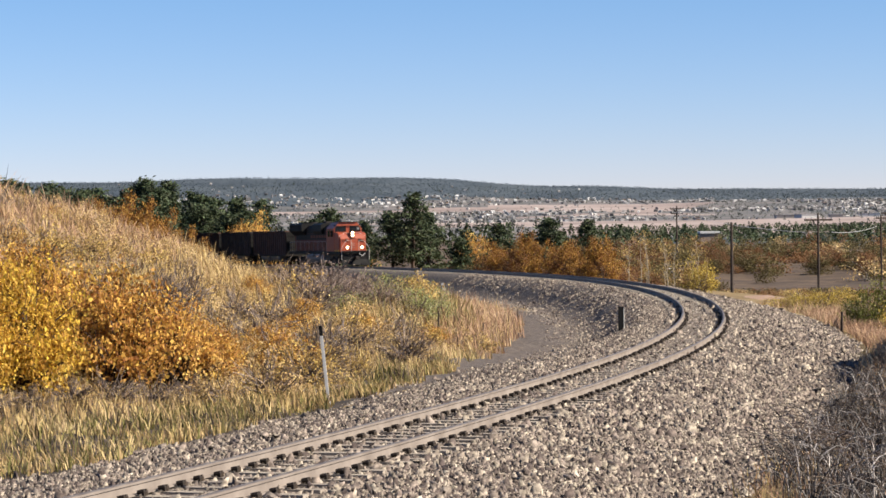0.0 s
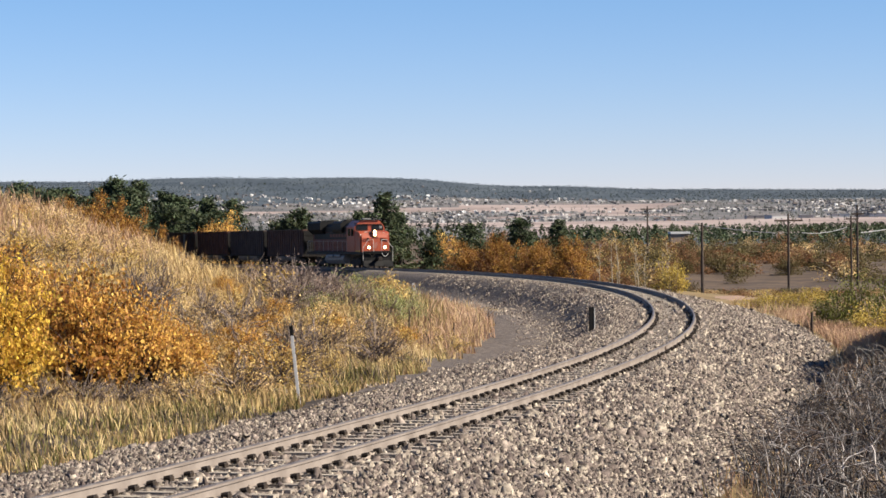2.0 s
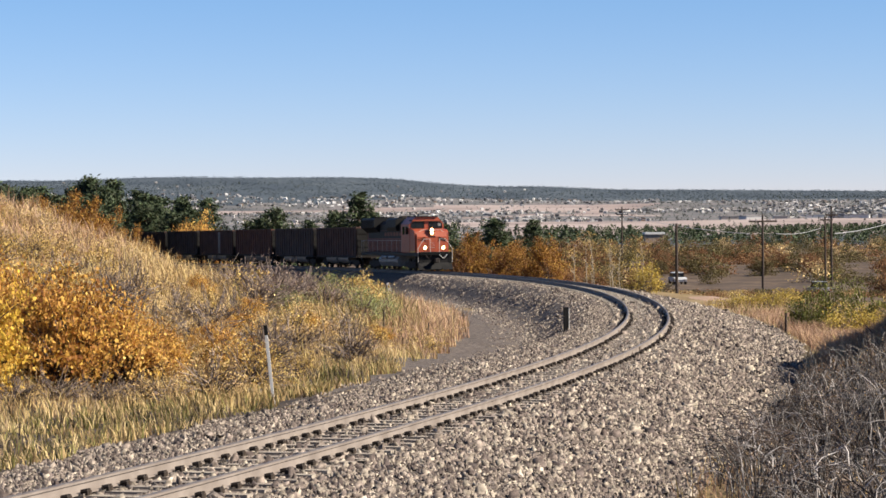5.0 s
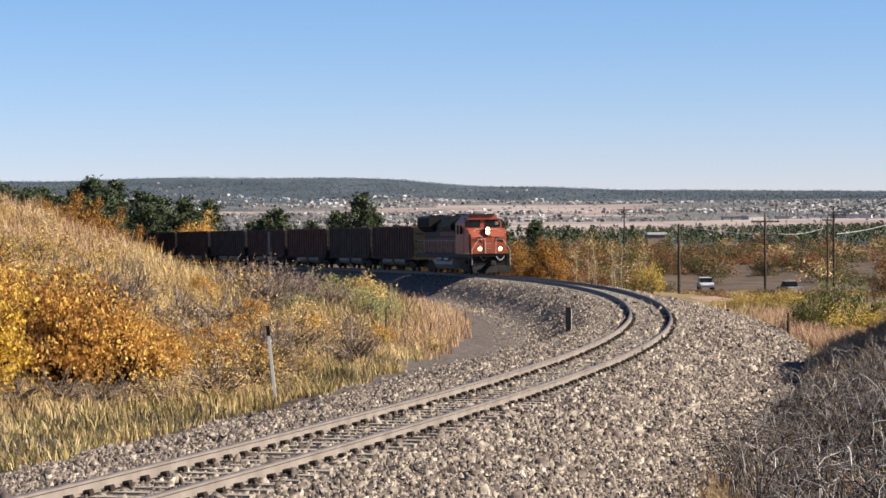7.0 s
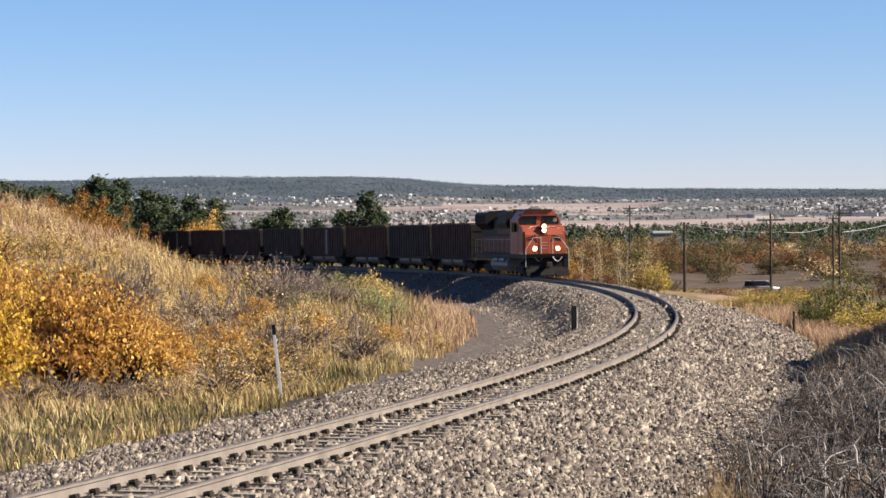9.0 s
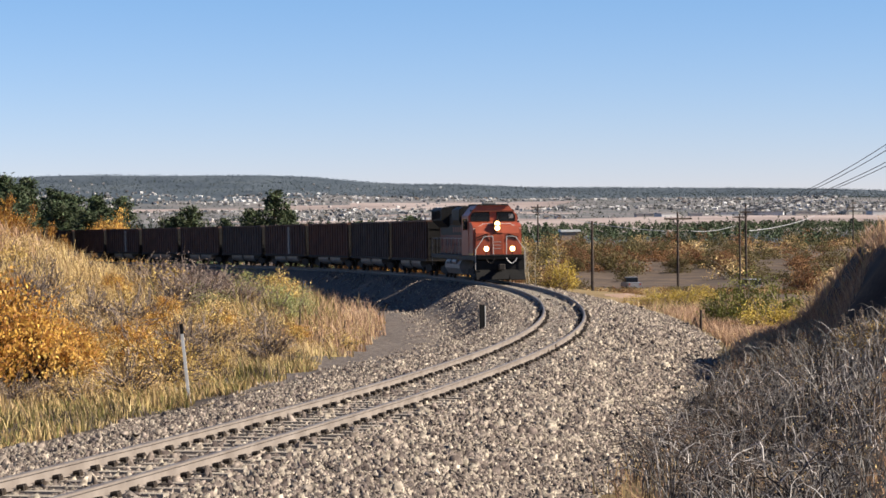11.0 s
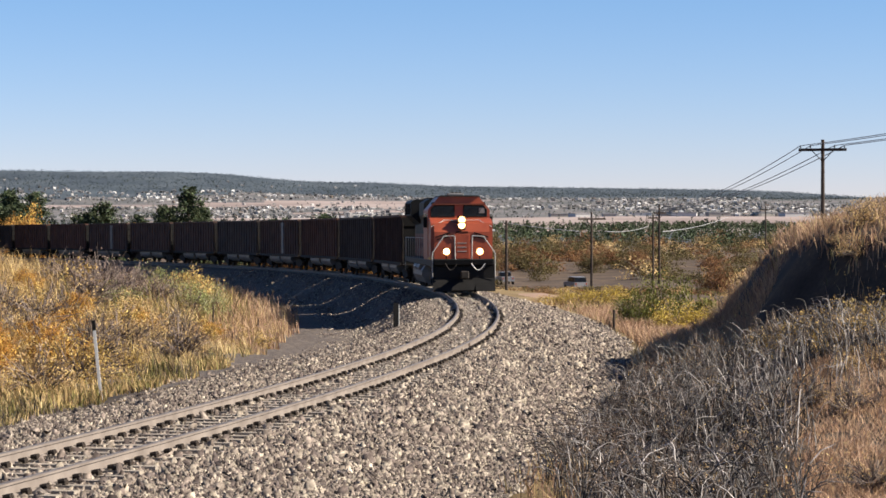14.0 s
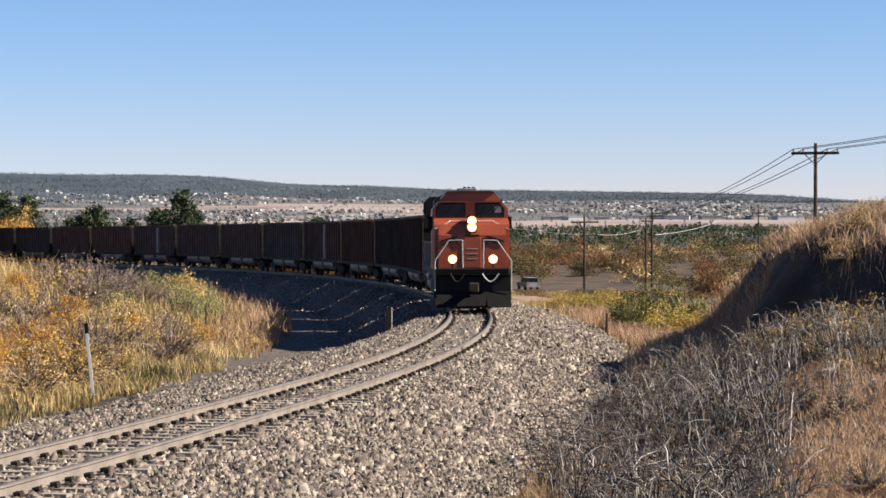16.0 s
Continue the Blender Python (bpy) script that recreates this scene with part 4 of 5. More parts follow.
# ---- bushes ----
def bush(rs, name, w, h, clumps, per, leaf, leaf_mat, label, stem_mat=M_twig, stems=40, open_=0.5, tall=False, tight=0.075, low=0.1):
    """A many-stemmed shrub: arching twigs with loose clumps of leaves round their ends."""
    e = empty(name, pose(0, 0, 0), label, "bush" if not tall else "tree")
    c = unit(rs.normal(size=(clumps, 3)))
    c[:, 2] = np.abs(c[:, 2]) * (1.05 - low) + low
    rad = rs.uniform(open_, 1.0, clumps)[:, None]
    lump = (1 + 0.28 * np.sin(3 * np.arctan2(c[:, 1], c[:, 0]) + rs.uniform(0, 6)) * rs.uniform(0.4, 1, clumps))[:, None]
    cc = c * rad * lump * np.array([w / 2, w / 2, h * 0.92])
    foot = rs.normal(0, w * 0.07, (clumps, 3)) * [1, 1, 0]
    t = np.linspace(0, 1, 4)[None, :, None]
    lines = foot[:, None] * (1 - t) + cc[:, None] * (t ** np.array([1.5, 1.5, 0.8])) + rs.normal(0, 0.03 * w, (clumps, 4, 3)) * t
    sel = rs.choice(clumps, min(stems, clumps), replace=False)
    extra = cc[rs.randint(0, clumps, stems)] * rs.uniform(1.0, 1.22, (stems, 1))
    mid = extra * rs.uniform(0.45, 0.7, (stems, 1))
    twig = mid[:, None] * (1 - t) + extra[:, None] * t + rs.normal(0, 0.04 * w, (stems, 4, 3)) * t
    child("branchwork", fast_mesh("branchwork", *join(tubes(lines[sel], 0.012 + 0.006 * w), tubes(twig, 0.008 + 0.002 * w)), stem_mat), e)
    p = np.repeat(cc, per, 0) + rs.normal(0, 1, (clumps * per, 3)) * np.array([tight * w, tight * w, tight * 0.95 * h])
    p[:, 2] = np.abs(p[:, 2] - 0.03) + 0.02
    child("foliage", fast_mesh("foliage", *leaves(rs, p, leaf), leaf_mat), e)
    return e


def set_down(proto, spots, group, used):
    """Copies of the prototypes at (x, y, width factor, height factor)."""
    rnd = random.Random(len(spots))
    for i, (x, y, fw, fh) in enumerate(spots):
        if abs(float(track_frame(np.array([x]), np.array([y]))[1][0])) < 5.2:
            continue
        z = float(ground_z(np.array([x]), np.array([y]))[0]) - 0.05
        m = pose(x, y, z, 0, 0, rnd.uniform(0, 360)) @ Matrix.Diagonal((fw, fw, fh, 1))
        pr = proto[rnd.randrange(len(proto))]
        if pr not in used:
            used.add(pr)
            pr.matrix_world = m
            ob = pr
        else:
            ob = copy_thing(pr, m)
            ob.scale = (fw, fw, fh)
        tagged(ob, group=group)


def bulk(proto, spots, label):
    """Many copies of the prototypes joined into one mesh a material."""
    rnd = random.Random(len(spots) + 5)
    out = {}
    for x, y, fw, fh in spots:
        z = float(ground_z(np.array([x]), np.array([y]))[0]) - 0.05
        a = rnd.uniform(0, math.tau)
        rot = np.array([[math.cos(a) * fw, -math.sin(a) * fw, 0], [math.sin(a) * fw, math.cos(a) * fw, 0], [0, 0, fh]])
        for c in proto[rnd.randrange(len(proto))].children:
            me = c.data
            v = np.empty(len(me.vertices) * 3, np.float32)
            me.vertices.foreach_get("co", v)
            q = np.empty(len(me.loops), np.int32)
            me.loops.foreach_get("vertex_index", q)
            out.setdefault(me.materials[0], []).append((v.reshape(-1, 3) @ rot.T + [x, y, z], q.reshape(-1, 4)))
    for m, pieces in out.items():
        stuff("brush", join(*pieces), m, label, "brush")


def vegetation():
    rs = np.random.RandomState(9)
    used = set()
    yellow = [bush(rs, "shrub", 2.2, 1.7, 110, 90, 0.036, F_yellow, "amber yellow autumn shrub with dense small leaves", M_bark, stems=60, open_=0.55, low=0.3) for _ in range(2)]
    orange = [bush(rs, "shrub", 2.3, 1.7, 85, 74, 0.038, F_orange, "orange autumn scrub oak with bare lower twigs", M_bark, stems=80, open_=0.6, low=0.32, tight=0.065) for _ in range(2)]
    olive = [bush(rs, "shrub", 1.7, 1.05, 60, 34, 0.027, F_olive, "olive and gold thinning shrub on the dry slope", stems=70) for _ in range(3)]
    tan = [bush(rs, "shrub", 1.7, 0.95, 56, 26, 0.026, F_tan, "dry tan shrub with withered leaves on the slope", stems=80) for _ in range(3)]
    bare = [bush(rs, "shrub", 1.6, 0.95, 100, 5, 0.022, F_tan, "bare grey twiggy shrub", stems=170) for _ in range(2)]
    pale = [bush(rs, "shrub", 2.4, 1.7, 64, 40, 0.045, F_pale, "pale yellow rabbitbrush beside the dirt road") for _ in range(2)]
    green = [bush(rs, "shrub", 2.2, 1.2, 60, 40, 0.04, F_green, "dark green bush with yellowing top leaves") for _ in range(2)]
    sage = [bush(rs, "shrub", 2.2, 1.2, 60, 34, 0.030, F_sage, "pale grey-green shrub with yellowing leaves") for _ in range(2)]
    russet = [bush(rs, "scrub_oak", 4.2, 3.0, 70, 55, 0.07, F_russet, "russet brown scrub oak losing its leaves", M_bark) for _ in range(3)]
    gold_oak = [bush(rs, "scrub_oak", 4.2, 3.2, 80, 84, 0.062, F_oak, "golden orange scrub oak beyond the track", M_bark, open_=0.6, tight=0.052) for _ in range(3)]
    set_down(yellow, [(-9.95, 53.6, 1.15, 1.75), (-11.4, 55.5, 1.2, 1.8), (-10.9, 52.3, 0.9, 1.3)], "yellow shrubs on the hill", used)
    set_down(orange, [(-8.3, 57.0, 1.25, 1.75), (-9.2, 58.5, 1.2, 1.6), (-7.2, 58.4, 0.95, 1.35), (-10.6, 60.5, 1.2, 1.4), (-8.0, 62.5, 1.0, 1.1), (-12.2, 66, 1.0, 1.2), (-6.6, 61, 0.8, 0.9)], "orange shrubs on the hill", used)
    rnd = random.Random(3)
    spots = {"olive": [], "tan": [], "bare": [], "sage": [], "orange": []}
    tries = 0
    while sum(len(v) for v in spots.values()) < 400 and tries < 6000:
        tries += 1
        d, a = math.sqrt(rnd.uniform(46 ** 2, 150 ** 2)), rnd.uniform(-0.215, 0.045)
        x, y = math.sin(a) * d, math.cos(a) * d
        s, q = (float(v[0]) for v in track_frame(np.array([x]), np.array([y])))
        if q < 8.4 or y < 50 or (y > 95 and q < 12.5):
            continue
        if -12.5 < x < -6.2 and 50 < y < 60 and q > 9:
            continue
        f = rnd.uniform(0.75, 1.45) * (0.72 if y > 80 and q > 16 else 1.0)
        if y > 100 and q > 14 and x > -12:
            kind = rnd.choice(("tan", "bare", "bare", "olive"))
        elif y > 96 and q < 17:
            kind = rnd.choice(("sage", "olive", "tan", "bare", "tan"))
            f *= 1.15
        else:
            kind = rnd.choice(("olive", "tan", "tan", "olive", "tan", "bare", "bare", "orange"))
        spots[kind].append((x, y, f, f * rnd.uniform(0.8, 1.2)))
    # the farther half is too dense to tell apart
    for kind, proto, lab in (("olive", olive, "dense golden-olive brush inside the curve"), ("tan", tan, "dense dry tan brush inside the curve"), ("bare", bare, "dense bare grey brush inside the curve")):
        far = [p for p in spots[kind] if p[1] > 84]
        spots[kind] = [p for p in spots[kind] if p[1] <= 84]
        thin = [bush(rs, "brush", 1.7, 1.0, 40, 17 if kind != "bare" else 4, 0.042, proto[0].children[1].data.materials[0], lab, stems=60 if kind == "bare" else 16) for _ in range(3)]
        bulk(thin, far, lab)
        for p in thin:
            for c in list(p.children):
                bpy.data.objects.remove(c)
            bpy.data.objects.remove(p)
    set_down(olive, spots["olive"], "olive shrubs on the hill", used)
    set_down(orange, [(x, y, f * 0.6, g * 0.55) for x, y, f, g in spots["orange"]], "orange shrubs on the hill", used)
    set_down(tan, spots["tan"], "tan shrubs on the hill", used)
    # grey thickets between the golden shrubs, and the purplish brush at the inner foot of the train
    set_down(bare, spots["bare"] + [(-9.9, 77.9, 1.5, 1.7), (-9.6, 81, 1.4, 1.6), (-6.6, 74.1, 1.3, 1.3), (-5.8, 70.8, 1.2, 1.1), (-7.1, 81.9, 1.4, 1.5), (-6.5, 83.8, 1.3, 1.5),
                                    (-4.5, 75.2, 1.2, 1.25), (-4.1, 78.3, 1.3, 1.3), (-7.8, 61.5, 1.2, 0.8), (-7.4, 63.6, 1.2, 0.75), (-8.4, 60.2, 1.1, 0.8), (-9.2, 58.5, 1.1, 1.2), (-9.6, 52.0, 0.8, 0.6), (-8.9, 53.4, 0.9, 0.7), (-8.2, 54.8, 0.9, 0.75), (-7.5, 56.2, 0.9, 0.7), (-6.8, 57.6, 0.9, 0.65), (-10.3, 51.0, 0.8, 0.7)], "bare shrubs on the hill", used)
    plum = [bush(rs, "shrub", 1.7, 1.1, 90, 9, 0.026, F_plum, "leafless purplish grey shrub inside the curve", stems=170) for _ in range(2)]
    set_down(plum, [(-6.4, 94.3, 1.5, 1.5), (-5.7, 97, 1.6, 1.6), (-5.0, 101.9, 1.6, 1.5), (-4.1, 102.4, 1.4, 1.3), (-7.4, 99, 1.6, 1.6), (-6.4, 104, 1.7, 1.6), (-5.6, 108, 1.5, 1.3)], "purplish shrubs inside the curve", used)
    set_down(sage, spots["sage"] + [(-3.2, 107, 1.3, 1.35), (-2.4, 103, 1.0, 1.1), (-1.6, 110, 1.0, 1.2), (-4.6, 111, 1.0, 1.2)], "pale shrubs inside the curve", used)
    # outer side: yellow rabbitbrush and a big olive bush by the fence post
    set_down(pale, [(16.5, 92.5, 0.95, 0.8), (17.5, 93, 0.7, 0.7), (16.9, 129, 0.9, 0.42), (17.8, 130, 1.1, 0.55), (18.8, 129, 1.0, 0.55), (19.8, 130, 1.1, 0.6),
                      (15.6, 165, 1.1, 1.5)], "yellow brush by the dirt road", used)
    set_down(green, [(15.9, 99, 0.9, 1.5), (17.0, 100, 1.1, 1.8), (18.3, 99, 1.1, 1.75)], "big bushes beside the fence post", used)
    set_down(tan, [(19.6, 97, 1.4, 2.2), (21.4, 99, 1.6, 2.4), (23.4, 100, 1.8, 2.7), (20.4, 90, 1.4, 1.7), (22.2, 94, 1.6, 2.2), (17.6, 84, 1.0, 1.0)], "thin bushes by the bank", used)
    set_down(bare, [(18.6, 90, 1.5, 1.7), (19.4, 78, 1.5, 1.4), (21, 85, 1.6, 1.8), (20.6, 95, 1.6, 2.3)], "bare brush by the bank", used)
    near = [(rnd.uniform(6.2, 16.5), rnd.uniform(34, 62)) for _ in range(90)]
    near += [(rnd.uniform(10.5, 13.0), rnd.uniform(57, 66)) for _ in range(6)]
    near = [(x, y, rnd.uniform(0.5, 0.95), rnd.uniform(0.45, 0.85)) for x, y in near if 0.165 * y < x < 0.295 * y and x > 0.12 * y + 1.2]
    near += [(0.145 * y + rnd.uniform(0, 0.05) * y, y, rnd.uniform(0.5, 0.9), rnd.uniform(0.45, 0.8)) for y in (42, 45, 48, 50, 52, 54, 56, 58, 60, 62, 64, 66)]
    set_down(bare, near[:26] + near[-12:], "bare brush on the bank", used)
    set_down(tan, [(x, y, w * 0.8, h * 0.7) for x, y, w, h in near[26:-12][:10]] + [(12.6, 50, 0.9, 0.8), (13.2, 52, 0.9, 0.8), (14.0, 55, 0.8, 0.7), (12.0, 47, 0.7, 0.6), (15.4, 60, 0.9, 0.7), (16.2, 61, 1.0, 0.7)], "thin bushes on the bank", used)
    set_down(olive, [(13.9, 56.0, 0.9, 0.9), (14.2, 55.0, 1.0, 0.9), (12.5, 54, 0.9, 0.8), (14.7, 54.6, 0.9, 0.9), (11.7, 53.5, 0.7, 0.6), (13.5, 51.5, 0.9, 0.8)], "olive shrubs on the bank", used)
    # scrub oak beyond the track
    gold = [(x, y, rnd.uniform(0.8, 1.25), rnd.uniform(1.15, 1.65)) for x, y in ((3.0, 240), (5.2, 236), (7.2, 232), (8.8, 226), (10.4, 222), (11.6, 218), (6.2, 244), (9.6, 236), (12.4, 226))]
    gold += [(x, y, w, h) for x, y, w, h in ((-19.4, 120, 0.5, 0.85), (-18.6, 121, 0.55, 0.98), (-17.8, 122, 0.6, 1.08), (-17.0, 123, 0.6, 1.08), (-16.2, 124, 0.6, 1.05), (-15.4, 125, 0.55, 0.98), (-14.7, 126, 0.5, 0.85), (-14.0, 127, 0.4, 0.7), (-13.2, 128, 0.35, 0.62))]
    amber_oak = [bush(rs, "scrub_oak", 4.2, 3.2, 80, 70, 0.07, F_orange, "light orange oak behind the train", M_bark) for _ in range(2)]
    set_down(amber_oak, [(-30, 330, 1.4, 2.5), (-27, 332, 1.3, 2.2), (-15.7, 335, 1.3, 2.7), (0.3, 345, 1.3, 2.7), (-32.5, 334, 1.3, 2.1), (3.2, 300, 1.0, 1.9)], "light orange oaks behind the train", used)
    set_down(gold_oak, gold, "golden scrub oaks", used)
    set_down(russet, [(4.2, 236, 0.9, 1.15), (8.0, 228, 0.8, 1.0), (10.9, 219, 0.8, 0.9), (1.6, 243, 0.9, 0.9), (12.6, 220, 0.9, 0.85), (14.0, 222, 0.9, 0.8)], "russet scrub oaks", used)
    red = [(17.6, 236, 0.8, 0.9), (19.5, 240, 0.9, 0.8), (21.5, 236, 0.8, 0.8), (23.4, 242, 0.9, 0.9), (16.2, 244, 0.8, 1.0)]
    for _ in range(120):
        d, a = math.sqrt(rnd.uniform(225 ** 2, 480 ** 2)), rnd.uniform(-0.02, 0.30)
        x, y = math.sin(a) * d, math.cos(a) * d
        if d < 362 and 0.098 < a < 0.19:
            continue
        s, q = (float(v[0]) for v in track_frame(np.array([x]), np.array([y])))
        if q > -9:
            continue
        red.append((x, y, rnd.uniform(0.8, 1.5), rnd.uniform(0.7, 1.2)))
    drab = [bush(rs, "scrub_oak", 4.2, 3.0, 70, 50, 0.075, F_dull, "drab olive scrub oak on the valley side", M_bark) for _ in range(2)]
    set_down(russet, red[::2], "russet scrub oaks", used)
    set_down(drab, red[1::2], "drab scrub oaks", used)
    # the thicket on the valley side, too dense and far to tell apart
    for k, (m, count, lab) in enumerate(((F_russet, 140, "muted russet scrub thicket on the valley side"), (F_dull, 210, "dull olive scrub thicket on the valley side"), (F_tan, 45, "bare tan scrub on the valley side"))):
        proto = [bush(rs, "thicket", 4.5, 2.8, 40, 15 if m != F_tan else 7, 0.135, m, lab, M_bark if m != F_tan else M_pale_bark, stems=9) for _ in range(2)]
        spots = []
        while len(spots) < count:
            d, a = math.sqrt(rnd.uniform(290 ** 2, 680 ** 2)), rnd.uniform(0.0, 0.30)
            if not (280 < d < 362 and 0.098 < a < 0.19):
                spots.append((math.sin(a) * d, math.cos(a) * d, rnd.uniform(0.8, 1.9), rnd.uniform(0.55, 1.45)))
        # low growth before the dirt road
        low = [(rnd.uniform(212, 288), rnd.uniform(0.10, 0.21), rnd.uniform(0.5, 0.9), rnd.uniform(0.22, 0.32)) for _ in range(32)]
        spots += [(math.sin(a) * d, math.cos(a) * d, fw, fh) for d, a, fw, fh in low]
        bulk(proto, spots, lab)
        for p in proto:
            for c in list(p.children):
                bpy.data.objects.remove(c)
            bpy.data.objects.remove(p)


vegetation()


# ---- pines ----
def pine(rs, h, lean):
    e = empty("pine", pose(0, 0, 0), "dark green ponderosa pine with an uneven open crown", "tree", "pines beyond the track")
    zs = np.linspace(0, h, 7)
    line = np.stack([lean * np.sin(zs / h * 2), 0.4 * lean * np.sin(zs / h * 3 + 1), zs], 1)
    child("trunk", fast_mesh("trunk", *tubes(line[None], 0.032 * h * 0.6, 0.2, 7), M_bark), e)
    limbs, clumps = [], []
    for k in range(46):
        f = 0.16 + 0.82 * (k + rs.uniform(0, 1)) / 46
        base = np.array([np.interp(f * h, zs, line[:, 0]), np.interp(f * h, zs, line[:, 1]), f * h])
        a = k * 2.4 + rs.normal(0, 0.5)
        ln = h * 0.27 * (1 - f) ** 0.62 * rs.uniform(0.55, 1.25) + 0.25
        tip = base + np.array([math.cos(a) * ln, math.sin(a) * ln, ln * rs.uniform(0.0, 0.45)])
        t = np.linspace(0, 1, 5)[:, None]
        limbs.append(base * (1 - t) + tip * t + np.array([0, 0, -0.12]) * ln * (t * (1 - t)))
        for u in np.linspace(0.4, 1.0, 5):
            clumps.append(base * (1 - u) + tip * u + rs.normal(0, 0.10 * ln + 0.1, 3))
    child("branchwork", fast_mesh("branchwork", *tubes(np.array(limbs), 0.006 * h), M_bark), e)
    c = np.array(clumps)
    p = np.repeat(c, 13, 0) + rs.normal(0, 1, (len(c) * 13, 3)) * np.array([0.027, 0.027, 0.020]) * h
    child("crown", fast_mesh("crown", *leaves(rs, p, 0.0145 * h, 1.7), F_pine), e)
    return e


def pines():
    rs = np.random.RandomState(17)
    kinds = [pine(rs, 10, 0.3), pine(rs, 10, -0.4), pine(rs, 10, 0.15), pine(rs, 10, 0.5)]
    spots = [(-6.6, 262, 0.88), (-4.6, 266, 0.76), (-1.2, 268, 0.62), (-9.0, 268, 0.70), (1.2, 272, 0.52), (-12, 275, 0.6),
             (-17.6, 310, 0.98), (-20, 316, 0.9), (-15, 318, 0.8), (10.2, 335, 1.0), (12.6, 340, 0.8), (7.8, 345, 0.8), (-22.5, 330, 0.9),
             (3.8, 380, 0.9), (-1, 385, 0.8), (20, 420, 0.9)]
    rnd = random.Random(8)
    for _ in range(130):
        d, a = rnd.uniform(285, 470), rnd.uniform(-0.245, -0.085)
        spots.append((math.sin(a) * d, math.cos(a) * d, rnd.uniform(0.85, 1.2) * (d / 340) * (1 + 0.08 * float(smooth(-0.13, -0.17, a)) - 0.2 * float(smooth(-0.12, -0.085, a)))))
    spots = [p for p in spots if not (-0.112 < p[0] / p[1] < -0.075 and p[1] < 345 and p[0] < -24)]
    spots = [p for p in spots if abs(float(track_frame(np.array([p[0]]), np.array([p[1]]))[1][0])) > 6.5]
    for i, (x, y, f) in enumerate(spots):
        z = float(ground_z(np.array([x]), np.array([y]))[0]) - 0.1
        m = pose(x, y, z, 0, 0, rnd.uniform(0, 360)) @ Matrix.Diagonal((f * rnd.uniform(1.15, 1.5), f * rnd.uniform(1.15, 1.5), f, 1))
        if i < 4:
            kinds[i].matrix_world = m
        else:
            ob = copy_thing(kinds[rnd.randrange(4)], m)
            ob.scale = m.to_scale()


pines()


# ---- dead brush and canes on the near outer bank ----
def canes():
    rs = np.random.RandomState(23)
    grey, brown, tan = [], [], []

    def feet(n, x0, x1, y0, y1, f):
        x, y = rs.uniform(x0, x1, n), rs.uniform(y0, y1, n)
        ok = f(x, y)
        x, y = x[ok], y[ok]
        return np.stack([x, y, ground_z(x, y) - 0.03], 1)

    def band(x, y):
        s, q = track_frame(x, y)
        return (q < -5.4) & (x < 0.30 * y) & (waves(x, y, 71, 3) > -0.75) & (waves(x, y, 75, 1.1) > -0.35) & (x + 0.42 * (y - 60) < 12.4)

    def tan_corner(x, y):
        return (x > 0.232 * y + 0.35 * waves(x, y, 72, 2)) & (y < 48)

    a = feet(6000, 4.6, 14.5, 27, 56, lambda x, y: band(x, y) & ~tan_corner(x, y) & ~bare_patch(x, y))
    n = len(a)
    grey.append(tubes(arcs(rs, a, rs.uniform(0.35, 1.05, n), rs.uniform(0.15, 0.95, n), 7, 0.9), rs.uniform(0.008, 0.019, n)))
    b = feet(1300, 5.0, 17.0, 44, 62, lambda x, y: band(x, y) & ((y < 54) | (x + 0.12 * (62 - y) < 11.6)))
    n = len(b)
    grey.append(tubes(arcs(rs, b, rs.uniform(0.4, 1.1, n), rs.uniform(0.05, 0.4, n), 6, 0.3), rs.uniform(0.008, 0.016, n)))
    c = feet(9000, 4.8, 18.0, 27, 71, lambda x, y: band(x, y) & ~tan_corner(x, y) & ~bare_patch(x, y) & (x < 0.285 * y) & ((y < 57) | (x + 0.12 * (62 - y) < 12)))
    n = len(c)
    brown.append(tubes(arcs(rs, c, rs.uniform(0.3, 0.9, n), rs.uniform(0.1, 0.6, n), 6, 0.6), rs.uniform(0.007, 0.014, n)))
    # long dark canes arching over the gravel edge
    for cx, cy, k in ((4.6, 36.0, 26), (5.5, 38.5, 24), (6.2, 42.0, 26), (7.2, 45.0, 20), (5.0, 33.0, 22)):
        f = np.stack([rs.normal(cx + 0.9, 0.35, k), rs.normal(cy, 0.8, k), np.zeros(k)], 1)
        f[:, 2] = ground_z(f[:, 0], f[:, 1])
        brown.append(tubes(arcs(rs, f, rs.uniform(0.5, 0.95, k), rs.uniform(0.8, 1.7, k), 8, 1.1, math.pi, 0.7), rs.uniform(0.006, 0.011, k)))
    # dry seed heads and withered leaves between them
    d = feet(2500, 5.0, 15.0, 27, 60, band)
    d[:, 2] += rs.uniform(0.05, 0.6, len(d))
    tan.append(leaves(rs, d, 0.02, 1.8))
    stuff("dead_canes", join(*grey), G_grey, "tangle of grey dead canes arching over the bank", "brush")
    stuff("dead_weeds", join(*brown), G_brown, "dark brown dead weed stalks on the bank", "brush")
    stuff("withered_leaves", join(*tan), F_tan, "withered tan leaves caught in the dead brush", "brush")


canes()


